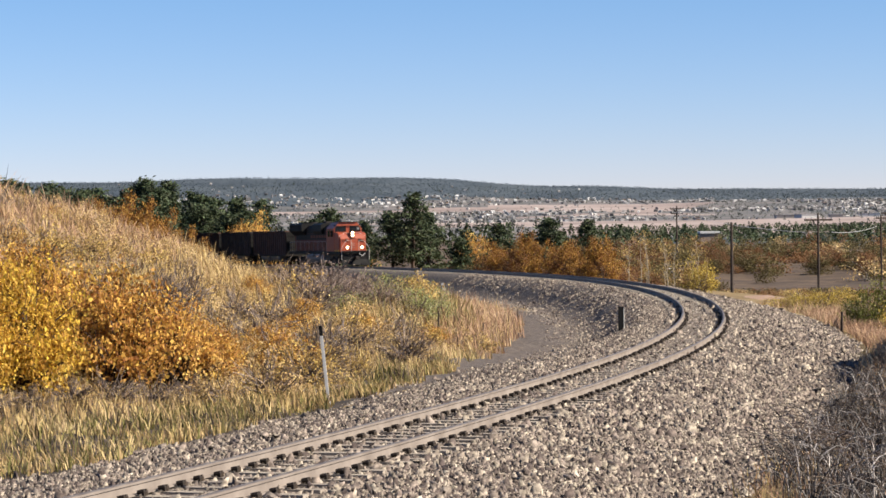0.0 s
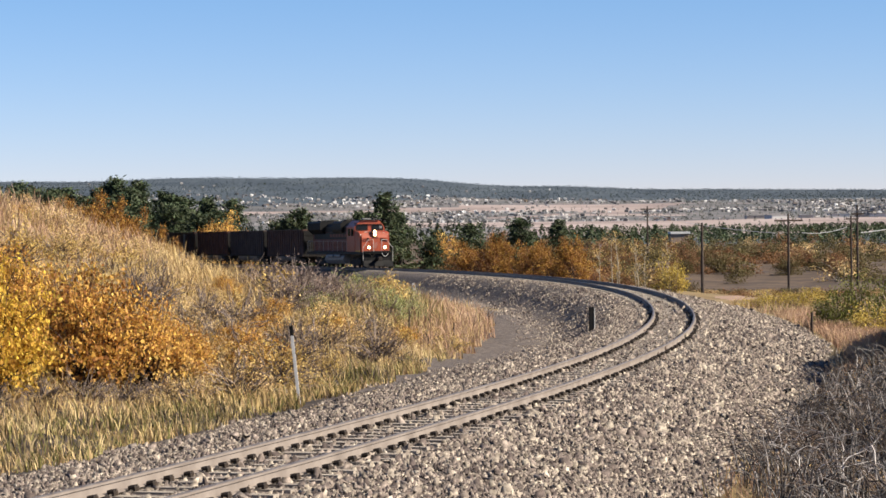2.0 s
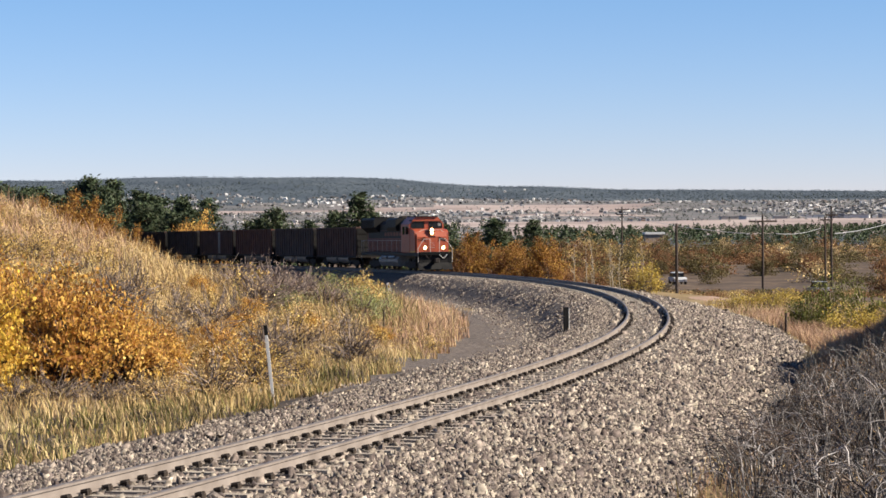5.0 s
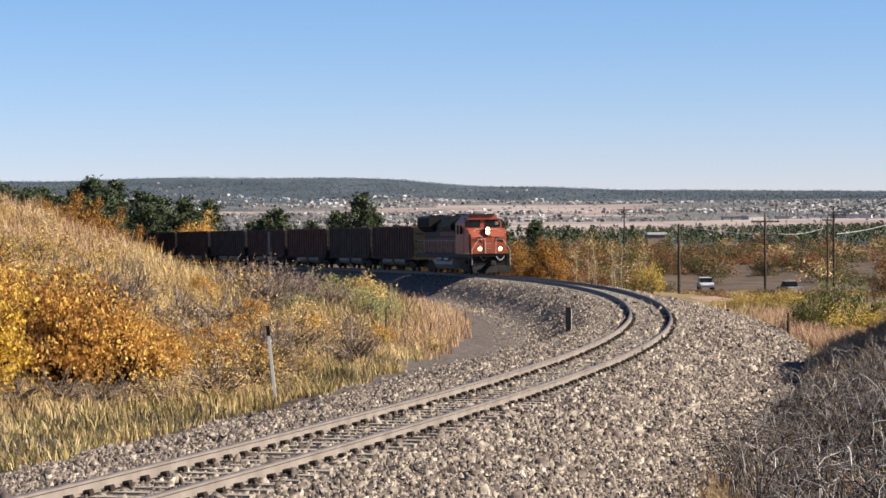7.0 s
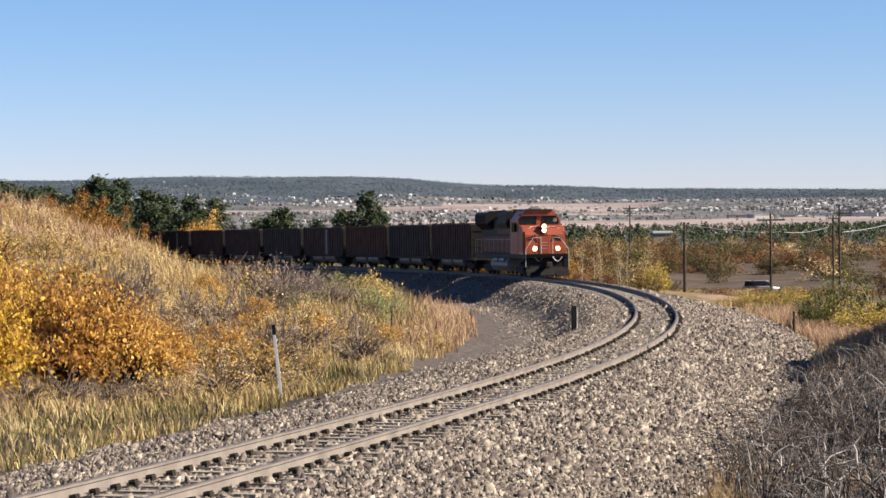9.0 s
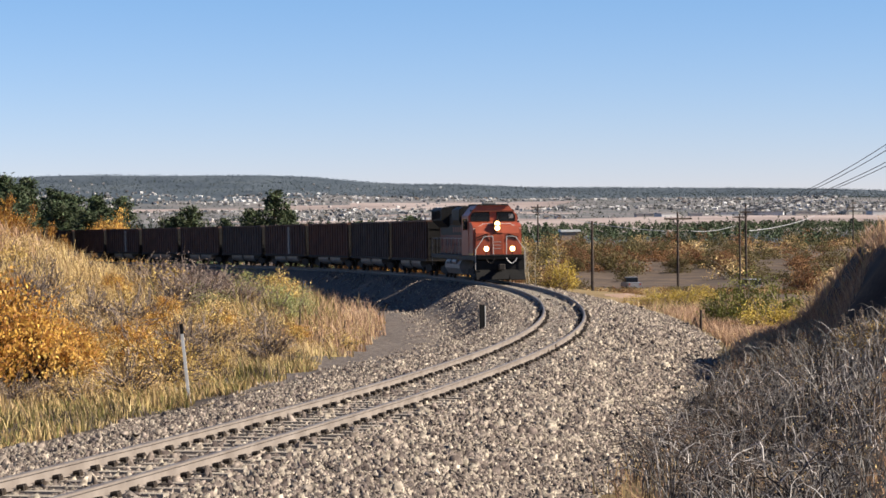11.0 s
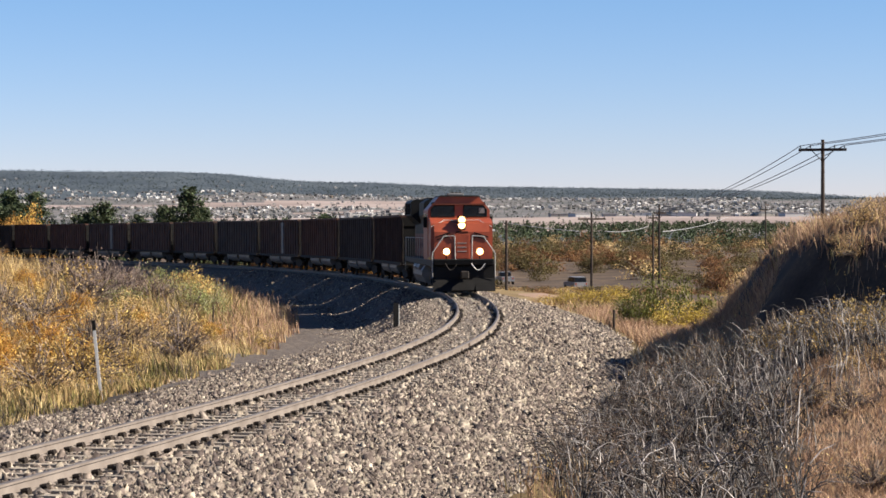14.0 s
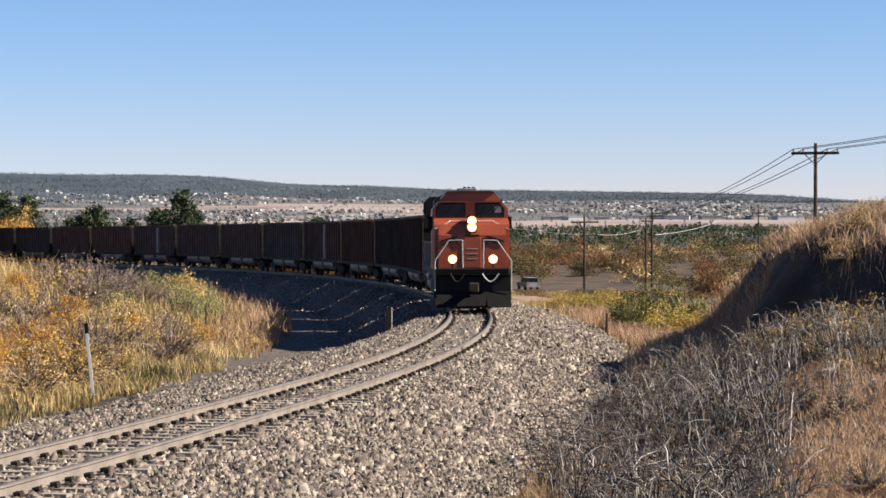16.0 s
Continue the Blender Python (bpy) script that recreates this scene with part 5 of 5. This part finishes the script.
def bank_growth():
    """Grass and thin bushes on top of the outer bank."""
    rs = np.random.RandomState(29)
    x, y = rs.uniform(11, 24, 30000), rs.uniform(44, 76, 30000)
    ok = (ground_z(x, y) > 2.2) & (x < 0.31 * y) & (rs.uniform(size=30000) < 0.8)
    p = np.stack([x, y, ground_z(x, y) - 0.02], 1)[ok]
    stuff("bank_grass", blades(rs, p, rs.uniform(0.15, 0.5, len(p)), 0.011, 0.45), G_pink, "dry reddish tan grass on top of the bank", "grass")
    # dry tufts between the dead canes nearer by
    x, y = rs.uniform(5.5, 14.5, 60000), rs.uniform(27, 50, 60000)
    ok = (x > 0.228 * y + 0.4 * waves(x, y, 72, 2)) & (x < 0.31 * y) & (waves(x, y, 73, 1.2) > -0.55)
    p = np.stack([x, y, ground_z(x, y) - 0.02], 1)[ok]
    k = len(p) // 2
    stuff("bank_tufts", blades(rs, p[:k], rs.uniform(0.08, 0.28, k), 0.008, 0.6), G_pink, "reddish tan dry tufts among the dead canes", "grass")
    stuff("bank_tufts", blades(rs, p[k:], rs.uniform(0.08, 0.22, len(p) - k), 0.008, 0.6), G_pink, "short matted tan grass on the near bank", "grass")


bank_growth()


# ---- poles and wires ----
M_pole = mat("dark_pole_wood", (0.045, 0.032, 0.025), (0.10, 0.075, 0.06), 3, 0.9, 0, 0.3, 25)
M_wire = mat("grey_wire", (0.10, 0.10, 0.11), (0.16, 0.16, 0.17), 1, 0.6, 0.3, 0)
M_bright_wire = mat("bright_wire", (0.5, 0.5, 0.5), (0.6, 0.6, 0.6), 1, 0.5, 0.3, 0)
M_insul = mat("insulator_glass", (0.10, 0.12, 0.13), (0.2, 0.22, 0.23), 3, 0.3, 0, 0)


def utility_pole(x, y, top, arms, turn, label, r=0.15):
    z = float(ground_z(np.array([x]), np.array([y]))[0])
    h = top - z
    e = empty("utility_pole", pose(x, y, z - 0.1, 0, 0, turn), label, "pole", "utility poles")
    bm = bmesh.new()
    rod(bm, (0, 0, 0), (0, 0, h + 0.1), r, r * 0.68, seg=10)
    part("pole_shaft", bm, M_pole, e)
    ends = []
    for drop, half in arms:
        bm = bmesh.new()
        box(bm, -half, half, -r - 0.07, -r + 0.07, h - drop - 0.09, h - drop + 0.09)
        arm = part("crossarm", bm, M_pole, e)
        for sx in (-1, 1):
            bm = bmesh.new()
            rod(bm, (sx * half * 0.45, -r, h - drop - 0.05), (0, -r * 0.8, h - drop - 0.75), 0.03, seg=5)
            part("brace", bm, M_pole, arm)
        for fx in (-0.92, -0.5, 0.5, 0.92):
            bm = bmesh.new()
            rod(bm, (fx * half, -r, h - drop + 0.05), (fx * half, -r, h - drop + 0.16), 0.025, seg=6)
            rod(bm, (fx * half, -r, h - drop + 0.14), (fx * half, -r, h - drop + 0.28), 0.06, 0.045, seg=8)
            part("insulator", bm, M_insul, arm)
            ends.append(e.matrix_world @ Vector((fx * half, -r, h - drop + 0.27)))
    if not arms:
        ends.append(e.matrix_world @ Vector((0, 0, h - 0.1)))
    return ends


def wire(a, b, sag, r, material=None):
    a, b = np.array(a), np.array(b)
    t = np.linspace(0, 1, 21)[:, None]
    line = a * (1 - t) + b * t + np.array([0, 0, -4 * sag]) * t * (1 - t)
    tagged(new("wire", fast_mesh("wire", *tubes(line[None], r, 1.0, 4), material or M_wire)), "thin overhead line wire sagging between poles", "wire", "overhead wires")


def pole_lines():
    a = utility_pole(36.9, 153.0, 7.8, [(0.55, 1.53)], -20, "dark wooden utility pole with one crossarm by the bank", 0.16)
    b = utility_pole(37.2, 260.0, 2.9, [(0.62, 1.55)], 8, "dark wooden utility pole with one crossarm by the dirt road", 0.15)
    c = utility_pole(22.0, 205.0, 2.35, [], 0, "bare dark pole beside the track")
    d = utility_pole(33.9, 400.0, 4.1, [(0.4, 1.2), (1.2, 1.0)], 10, "distant wooden utility pole with two crossarms", 0.16)
    f = utility_pole(51.5, 300.0, 3.8, [(1.0, 0.8)], 10, "tall wooden utility pole paired with a shorter one", 0.17)
    g = utility_pole(50.55, 299.0, 2.5, [(0.3, 0.7)], 10, "shorter pole standing beside a taller one", 0.15)
    k = utility_pole(98, 452, 3.4, [(0.4, 1.5)], 0, "far utility pole with a crossarm", 0.16)
    n = utility_pole(52, 96, 12.6, [(0.55, 1.53)], -20, "dark wooden utility pole with one crossarm up the bank", 0.16)
    for p, q in zip(a, f + f):
        wire(p, q, 0.9, 0.03)
    for p, q in zip(a, n):
        wire(p, q, 0.7, 0.022)
    wire(d[5], b[0] - Vector((0, 0, 1.6)), 0.5, 0.03, M_bright_wire)
    wire(b[3] - Vector((0, 0, 1.6)), g[0] - Vector((0, 0, 1.3)), 0.3, 0.03, M_bright_wire)
    wire(f[2] - Vector((0, 0, 2.6)), k[0] - Vector((14, 40, 1.5)), 0.4, 0.045, M_bright_wire)
    wire(f[0] - Vector((0, 0, 0.2)), k[1], 1.0, 0.03)


pole_lines()


# ---- line-side markers ----
def marker(x, y, h, tilt, label, cap=True, thick=0.045):
    z = float(ground_z(np.array([x]), np.array([y]))[0])
    e = empty("marker_post", pose(x, y, z - 0.08, 0, tilt, 0), label, "marker post", "line-side markers")
    bm = bmesh.new()
    box(bm, -thick, thick, -0.012, 0.012, 0, h * 0.9 if cap else h, 0.004)
    part("post", bm, M_white, e)
    if cap:
        bm = bmesh.new()
        box(bm, -thick - 0.004, thick + 0.004, -0.016, 0.016, h * 0.9, h + 0.05, 0.004)
        part("cap", bm, M_black, e, "black top band")


def dark_post(x, y, h, label, r=0.06):
    z = float(ground_z(np.array([x]), np.array([y]))[0])
    e = empty("fence_post", pose(x, y, z - 0.1, 1, 1, 0), label, "post", "old fence posts")
    bm = bmesh.new()
    rod(bm, (0, 0, 0), (0, 0, h), r, r * 0.85, seg=8)
    part("post", bm, M_pole, e)


marker(-3.38, 56.2, 1.88, -5.5, "leaning white plastic marker post with a black top", True, 0.037)
marker(-2.1, 189, 1.25, -12, "short leaning white marker post inside the curve", False, 0.11)


def double_sign(x, y):
    z = float(ground_z(np.array([x]), np.array([y]))[0])
    e = empty("line_sign", pose(x, y, z - 0.1, 0, 0, 8), "dark narrow blade sign on a pale stub in the ballast", "sign")
    bm = bmesh.new()
    rod(bm, (-0.05, 0, 0), (-0.05, 0, 1.45), 0.022, seg=6)
    part("sign_stake", bm, M_white, e, "pale metal stake")
    bm = bmesh.new()
    box(bm, -0.10, 0.11, -0.03, -0.012, 0.42, 1.45, 0.006)
    part("sign_blade", bm, M_black, e, "black back of the narrow blade")
    bm = bmesh.new()
    rod(bm, (0.13, 0, 0), (0.13, 0, 1.4), 0.018, seg=6)
    part("second_stake", bm, M_white, e)


double_sign(5.75, 94.1)
dark_post(14.4, 94.5, 0.95, "short dark wooden fence post in the grass")
dark_post(-1.4, 97, 1.25, "thin dark stake among the grass", 0.035)
dark_post(0.4, 100, 1.0, "thin dark stake among the grass", 0.03)
dark_post(-0.6, 92, 0.6, "thin dark stake among the grass", 0.03)


# ---- vehicles on the dirt road ----
def road_vehicle(pickup, paint, label):
    e = empty("pickup_truck" if pickup else "car", pose(0, 0, 0), label, "vehicle")
    bm = bmesh.new()
    prism(bm, [(-2.4, 0.45), (2.3, 0.45), (2.4, 0.75), (2.3, 1.0), (1.1, 1.08), (-2.4, 1.08)], "y", -0.92, 0.92)
    part("body", bm, paint, e)
    bm = bmesh.new()
    back = -0.6 if pickup else -2.2
    prism(bm, [(back, 1.08), (1.1, 1.08), (0.45, 1.68), (back + 0.2, 1.72)], "y", -0.78, 0.78)
    cabin = part("cabin", bm, M_glass, e, "dark glazed cabin")
    bm = bmesh.new()
    box(bm, back + 0.18, 0.5, -0.78, 0.78, 1.68, 1.76, 0.02)
    part("roof", bm, paint, cabin)
    for x in (-1.5, 1.5):
        for y in (-0.85, 0.85):
            bm = bmesh.new()
            rod(bm, (x, y - 0.12, 0.36), (x, y + 0.12, 0.36), 0.37, seg=14)
            wh = part("wheel", bm, M_black, e)
    for y in (-0.7, 0.7):
        bm = bmesh.new()
        box(bm, 2.33, 2.42, y - 0.17, y + 0.17, 0.72, 0.9)
        part("headlight", bm, M_white, e)
        bm = bmesh.new()
        box(bm, -2.43, -2.36, y - 0.1, y + 0.1, 0.75, 1.0)
        part("tail_light", bm, M_orange, e)
    return e


M_car_white = mat("white_car_paint", (0.72, 0.72, 0.72), (0.80, 0.80, 0.80), 1, 0.3, 0, 0, spec=0.5)
M_car_grey = mat("grey_car_paint", (0.30, 0.30, 0.31), (0.38, 0.38, 0.39), 1, 0.3, 0.2, 0, spec=0.5)
CAR_A = road_vehicle(False, M_car_white, "white car driving on the dirt road")
CAR_B = road_vehicle(True, M_car_grey, "grey pickup truck driving away on the dirt road")
CAR_C = road_vehicle(False, M_car_grey, "grey car half hidden behind the yellow brush")
ROAD = {
    "A": [(0, -268, 400), (6.5, -117, 333), (7, -107, 325), (7.5, -95, 317), (8, -83, 309), (9, -20, 299), (10.3, 150, 290), (11, 240, 285), (16, 900, 250)],
    "B": [(0, 235, 235), (6, 68, 275), (7, 40, 282), (8, 11, 288), (10.5, -72, 306), (11, -85, 310), (12, -109, 320), (13, -135, 330), (14, -156, 340), (16, -205, 360)],
    "C": [(0, 480, 225), (11, 122, 288), (12, 50, 296), (12.5, 18, 300), (13, 2, 304), (14.5, -50, 316), (15.5, -87, 326), (16, -102, 330)],
}


def road_rows(key):
    pts = []
    for t, off, d in ROAD[key]:
        a = 0.1427 + off / 4278
        x, y = math.tan(a) * d, d
        pts.append((t, x, y, float(ground_z(np.array([x]), np.array([y]))[0]) + 0.02))
    rows = []
    for i, (t, x, y, z) in enumerate(pts):
        u, v = pts[max(i - 1, 0)], pts[min(i + 1, len(pts) - 1)]
        rows.append((t, pose(x, y, z, 0, 0, math.degrees(math.atan2(v[2] - u[2], v[1] - u[1])))))
    return rows


# ---- the town and the far woods ----
def house(k):
    r = random.Random(k)
    e = empty("house", pose(0, 0, 0), "", "house", "houses of the far town")
    w, d, h = r.uniform(4.2, 6.2), r.uniform(3.8, 5), r.choice((1.9, 2.3, 2.8))
    bm = bmesh.new()
    box(bm, -w / 2, w / 2, -d / 2, d / 2, -2, h)
    wall = part("wall", bm, HOUSE_WALL[k % len(HOUSE_WALL)], e)
    bm = bmesh.new()
    prism(bm, [(-d / 2 - 0.4, h), (d / 2 + 0.4, h), (0, h + 1.2)], "x", -w / 2 - 0.4, w / 2 + 0.4)
    part("roof", bm, HOUSE_ROOF[k % len(HOUSE_ROOF)], e)
    for i in range(3):
        bm = bmesh.new()
        x = -w * 0.33 + i * w * 0.33
        box(bm, x - 0.5, x + 0.5, -d / 2 - 0.05, -d / 2 + 0.05, h - 2.1, h - 0.8)
        part("window", bm, M_glass, wall)
    return e


HOUSE_WALL = [mat("pale_siding", (0.50, 0.46, 0.40), (0.60, 0.56, 0.50), 0.5, 0.8, 0, 0, vary=0.25), mat("white_siding", (0.66, 0.65, 0.63), (0.76, 0.75, 0.73), 0.5, 0.8, 0, 0),
              mat("grey_siding", (0.28, 0.29, 0.31), (0.37, 0.38, 0.40), 0.5, 0.8, 0, 0, vary=0.3), mat("tan_siding", (0.36, 0.27, 0.20), (0.46, 0.36, 0.28), 0.5, 0.8, 0, 0, vary=0.3)]
HOUSE_ROOF = [mat("grey_shingles", (0.13, 0.13, 0.14), (0.20, 0.20, 0.21), 0.5, 0.9, 0, 0, vary=0.4), mat("brown_shingles", (0.15, 0.11, 0.09), (0.23, 0.18, 0.15), 0.5, 0.9, 0, 0, vary=0.3),
              mat("light_shingles", (0.32, 0.31, 0.30), (0.44, 0.43, 0.42), 0.5, 0.9, 0, 0, vary=0.2)]


def in_field(x, y):
    w = waves(x, y, 21, 1400) + 0.5 * waves(x, y, 22, 500)
    d, a = np.hypot(x, y), np.arctan2(x, y)
    return ((d > 1050) & (d < 2400) & (w > -0.35 + 2 * smooth(0.07, -0.03, a))) | ((d > 2900) & (d < 3900) & (w > -0.6 + 3 * smooth(0.07, 0.15, a) + 2 * smooth(0.07, -0.03, a))) | ((d > 1300) & (d < 4000) & (w > 1.0))


def town():
    rnd = random.Random(77)
    kinds = [house(k) for k in range(12)]
    labels = ("pale two-storey house with a pitched roof", "white house with a brown pitched roof", "grey house with a pale roof", "tan house with a grey pitched roof")
    for k, o in enumerate(kinds):
        tagged(o, labels[k % 4] + " in the far town")
    n, tries = 0, 0
    joined_v, joined_f = [], []
    while n < 3400 and tries < 40000:
        tries += 1
        d, a = math.sqrt(rnd.uniform(2300 ** 2, 4550 ** 2)), rnd.uniform(-0.21, 0.30)
        x, y = math.sin(a) * d, math.cos(a) * d
        if bool(in_field(np.array([x]), np.array([y]))[0]) and rnd.random() < 0.93:
            continue
        if math.sin(x / 90 + 1) + math.sin(y / 120) < -0.6 or (d > 4150 and rnd.random() < 0.93) or (a > 0.1 and d > 3900):
            continue
        z = float(ground_z(np.array([x]), np.array([y]))[0])
        m = pose(x, y, z, 0, 0, rnd.choice((0, 90)) + rnd.uniform(-25, 25))
        if n < 12:
            kinds[n].matrix_world = m
        elif n < 296:
            copy_thing(kinds[rnd.randrange(12)], m)
        else:
            w, l, h = rnd.uniform(1.3, 2.7), rnd.uniform(1.4, 2.4), rnd.choice((1.6, 2.3))
            o = len(joined_v)
            loc = [(-w, -l, -2), (w, -l, -2), (w, l, -2), (-w, l, -2), (-w, -l, h), (w, -l, h), (w, l, h), (-w, l, h), (-w, 0, h + 1.0), (w, 0, h + 1.0)]
            joined_v += [(m @ Vector(p))[:] for p in loc]
            joined_f += [tuple(o + i for i in f) for f in ((0, 1, 5, 4), (2, 3, 7, 6), (1, 2, 6, 9, 5), (3, 0, 4, 8, 7), (4, 5, 9, 8), (6, 7, 8, 9))]
        n += 1
    M_block = mat("far_house_paint", (0.12, 0.115, 0.112), (0.34, 0.32, 0.31), 0.02, 0.8, 0, 0, 0.2, (0.72, 0.70, 0.68), vary=0.8, island=True)
    tagged(new("far_houses", mesh_from("far_houses", joined_v, joined_f, M_block)), "scattered pale houses of a distant suburb", "houses", kind="stuff")
    # long pale commercial sheds along the valley road
    for i in range(16):
        a = 0.13 + i * 0.0105 + rnd.uniform(-0.003, 0.003)
        d = rnd.uniform(2350, 2650)
        x, y = math.sin(a) * d, math.cos(a) * d
        z = float(ground_z(np.array([x]), np.array([y]))[0])
        e = empty("warehouse", pose(x, y, z, 0, 0, rnd.uniform(-15, 15)), "long pale commercial building in the valley", "building", "warehouses in the valley")
        l, h = rnd.uniform(5, 13), rnd.uniform(2.6, 4.2)
        bm = bmesh.new()
        box(bm, -l, l, -12, 12, -2, h)
        part("wall", bm, HOUSE_WALL[i % 2], e)
        bm = bmesh.new()
        box(bm, -l - 0.4, l + 0.4, -12.4, 12.4, h, h + 0.7)
        part("roof", bm, HOUSE_ROOF[2], e)
    # a white-roofed shed among the scrub
    z = float(ground_z(np.array([68.5]), np.array([700.0]))[0])
    e = empty("shed", pose(68.5, 700, z, 0, 0, 4), "small white-roofed shed among the scrub", "shed")
    bm = bmesh.new()
    box(bm, -2.6, 2.6, -2, 2, -0.5, 3.5)
    part("wall", bm, HOUSE_WALL[3], e)
    bm = bmesh.new()
    box(bm, -2.9, 2.9, -2.4, 2.4, 3.5, 4.1)
    part("roof", bm, M_white, e)


town()


# lighter, bluer leaf tone carries the soft haze over the town
F_mixed = foliage_mat("hazed_far_tree", (0.040, 0.055, 0.048), (0.065, 0.080, 0.066), (0.11, 0.11, 0.08), vary=0.4, sheer=0.1)


# crest needles blued towards the same distance haze
F_crest = foliage_mat("haze_blue_needles", (0.030, 0.046, 0.062), (0.046, 0.066, 0.084), (0.070, 0.092, 0.110))


def far_woods():
    rs = np.random.RandomState(41)

    def trees(n, d0, d1, a0, a1, h0, h1, per, keep, wide=1.0):
        d, a = np.sqrt(rs.uniform(d0 ** 2, d1 ** 2, n)), rs.uniform(a0, a1, n)
        x, y = np.sin(a) * d, np.cos(a) * d
        ok = keep(x, y)
        x, y = x[ok], y[ok]
        z = ground_z(x, y)
        h = rs.uniform(h0, h1, len(x))
        u = rs.uniform(0.08, 1, (len(x), per))
        r = ((1 - u) ** 0.7 * 0.32 * h[:, None] + 0.03 * h[:, None]) * wide
        b = rs.uniform(0, math.tau, u.shape)
        k = np.sqrt(rs.uniform(0.2, 1, u.shape))
        p = np.stack([x[:, None] + np.cos(b) * r * k, y[:, None] + np.sin(b) * r * k, z[:, None] + u * h[:, None]], -1).reshape(-1, 3)
        size = np.repeat(h * 0.075 * (60 / per) ** 0.5, per)
        return leaves(rs, p, size, 1.1)

    any_ = lambda x, y: np.ones(len(x), bool)
    patch = lambda x, y: waves(x, y, 81, 160) + 0.5 * waves(x, y, 82, 60) > -0.15
    open_ = lambda x, y: ~in_field(x, y) | (rs.uniform(size=len(x)) < 0.07)
    stuff("far_pines", join(trees(4600, 620, 1300, 0.05, 0.30, 1.5, 3.8, 20, patch, 1.6), trees(240, 480, 900, -0.22, 0.09, 3, 7, 60, patch)), F_pine, "dark pine woods on the valley floor", "trees")
    stuff("suburb_trees", join(trees(900, 1000, 2300, -0.22, 0.30, 3, 6, 30, open_), trees(9500, 2200, 4500, -0.22, 0.30, 1.8, 4.0, 10, open_, 1.7)), F_mixed, "dark trees between the distant houses", "trees")
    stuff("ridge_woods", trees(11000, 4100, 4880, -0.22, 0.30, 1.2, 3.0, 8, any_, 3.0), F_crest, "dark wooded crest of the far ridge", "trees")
    # a few bare cottonwood stems with thin yellow leaves by the pole
    for i in range(9):
        x, y = 13.2 + i * 0.75 + rs.uniform(-0.4, 0.4), 205 + rs.uniform(-8, 8)
        z = float(ground_z(np.array([x]), np.array([y]))[0])
        e = empty("sapling", pose(x, y, z - 0.1, 0, 0, rs.uniform(0, 360)), "thin pale-stemmed sapling with sparse yellowing leaves", "tree", "saplings beyond the track")
        h = rs.uniform(3.0, 4.6)
        t = np.linspace(0, 1, 6)[:, None]
        stem = np.array([[0, 0, 0]]) + t * np.array([[rs.normal(0, 0.25), rs.normal(0, 0.25), h]]) + rs.normal(0, 0.04, (6, 3))
        child("trunk", fast_mesh("trunk", *tubes(stem[None], 0.045, 0.3, 5), M_pale_bark), e)
        b = stem[rs.randint(1, 6, 16)]
        tip = b + np.stack([rs.normal(0, 0.35, 16), rs.normal(0, 0.35, 16), rs.uniform(0.3, 0.9, 16)], 1)
        child("branchwork", fast_mesh("branchwork", *tubes(b[:, None] * (1 - t) + tip[:, None] * t, 0.018), M_pale_bark), e)
        p = np.repeat(tip, 16, 0) + rs.normal(0, 0.22, (256, 3))
        child("crown", fast_mesh("crown", *leaves(rs, p, 0.05), F_olive), e)


far_woods()


def motions():
    walk(LOCO, train_rows(11.2))
    for i, c in enumerate(CARS):
        walk(c, train_rows(22.6 + CAR_LENGTH * (i + 0.5)))
    walk(CAR_A, road_rows("A"))
    walk(CAR_B, road_rows("B"))
    walk(CAR_C, road_rows("C"))


motions()
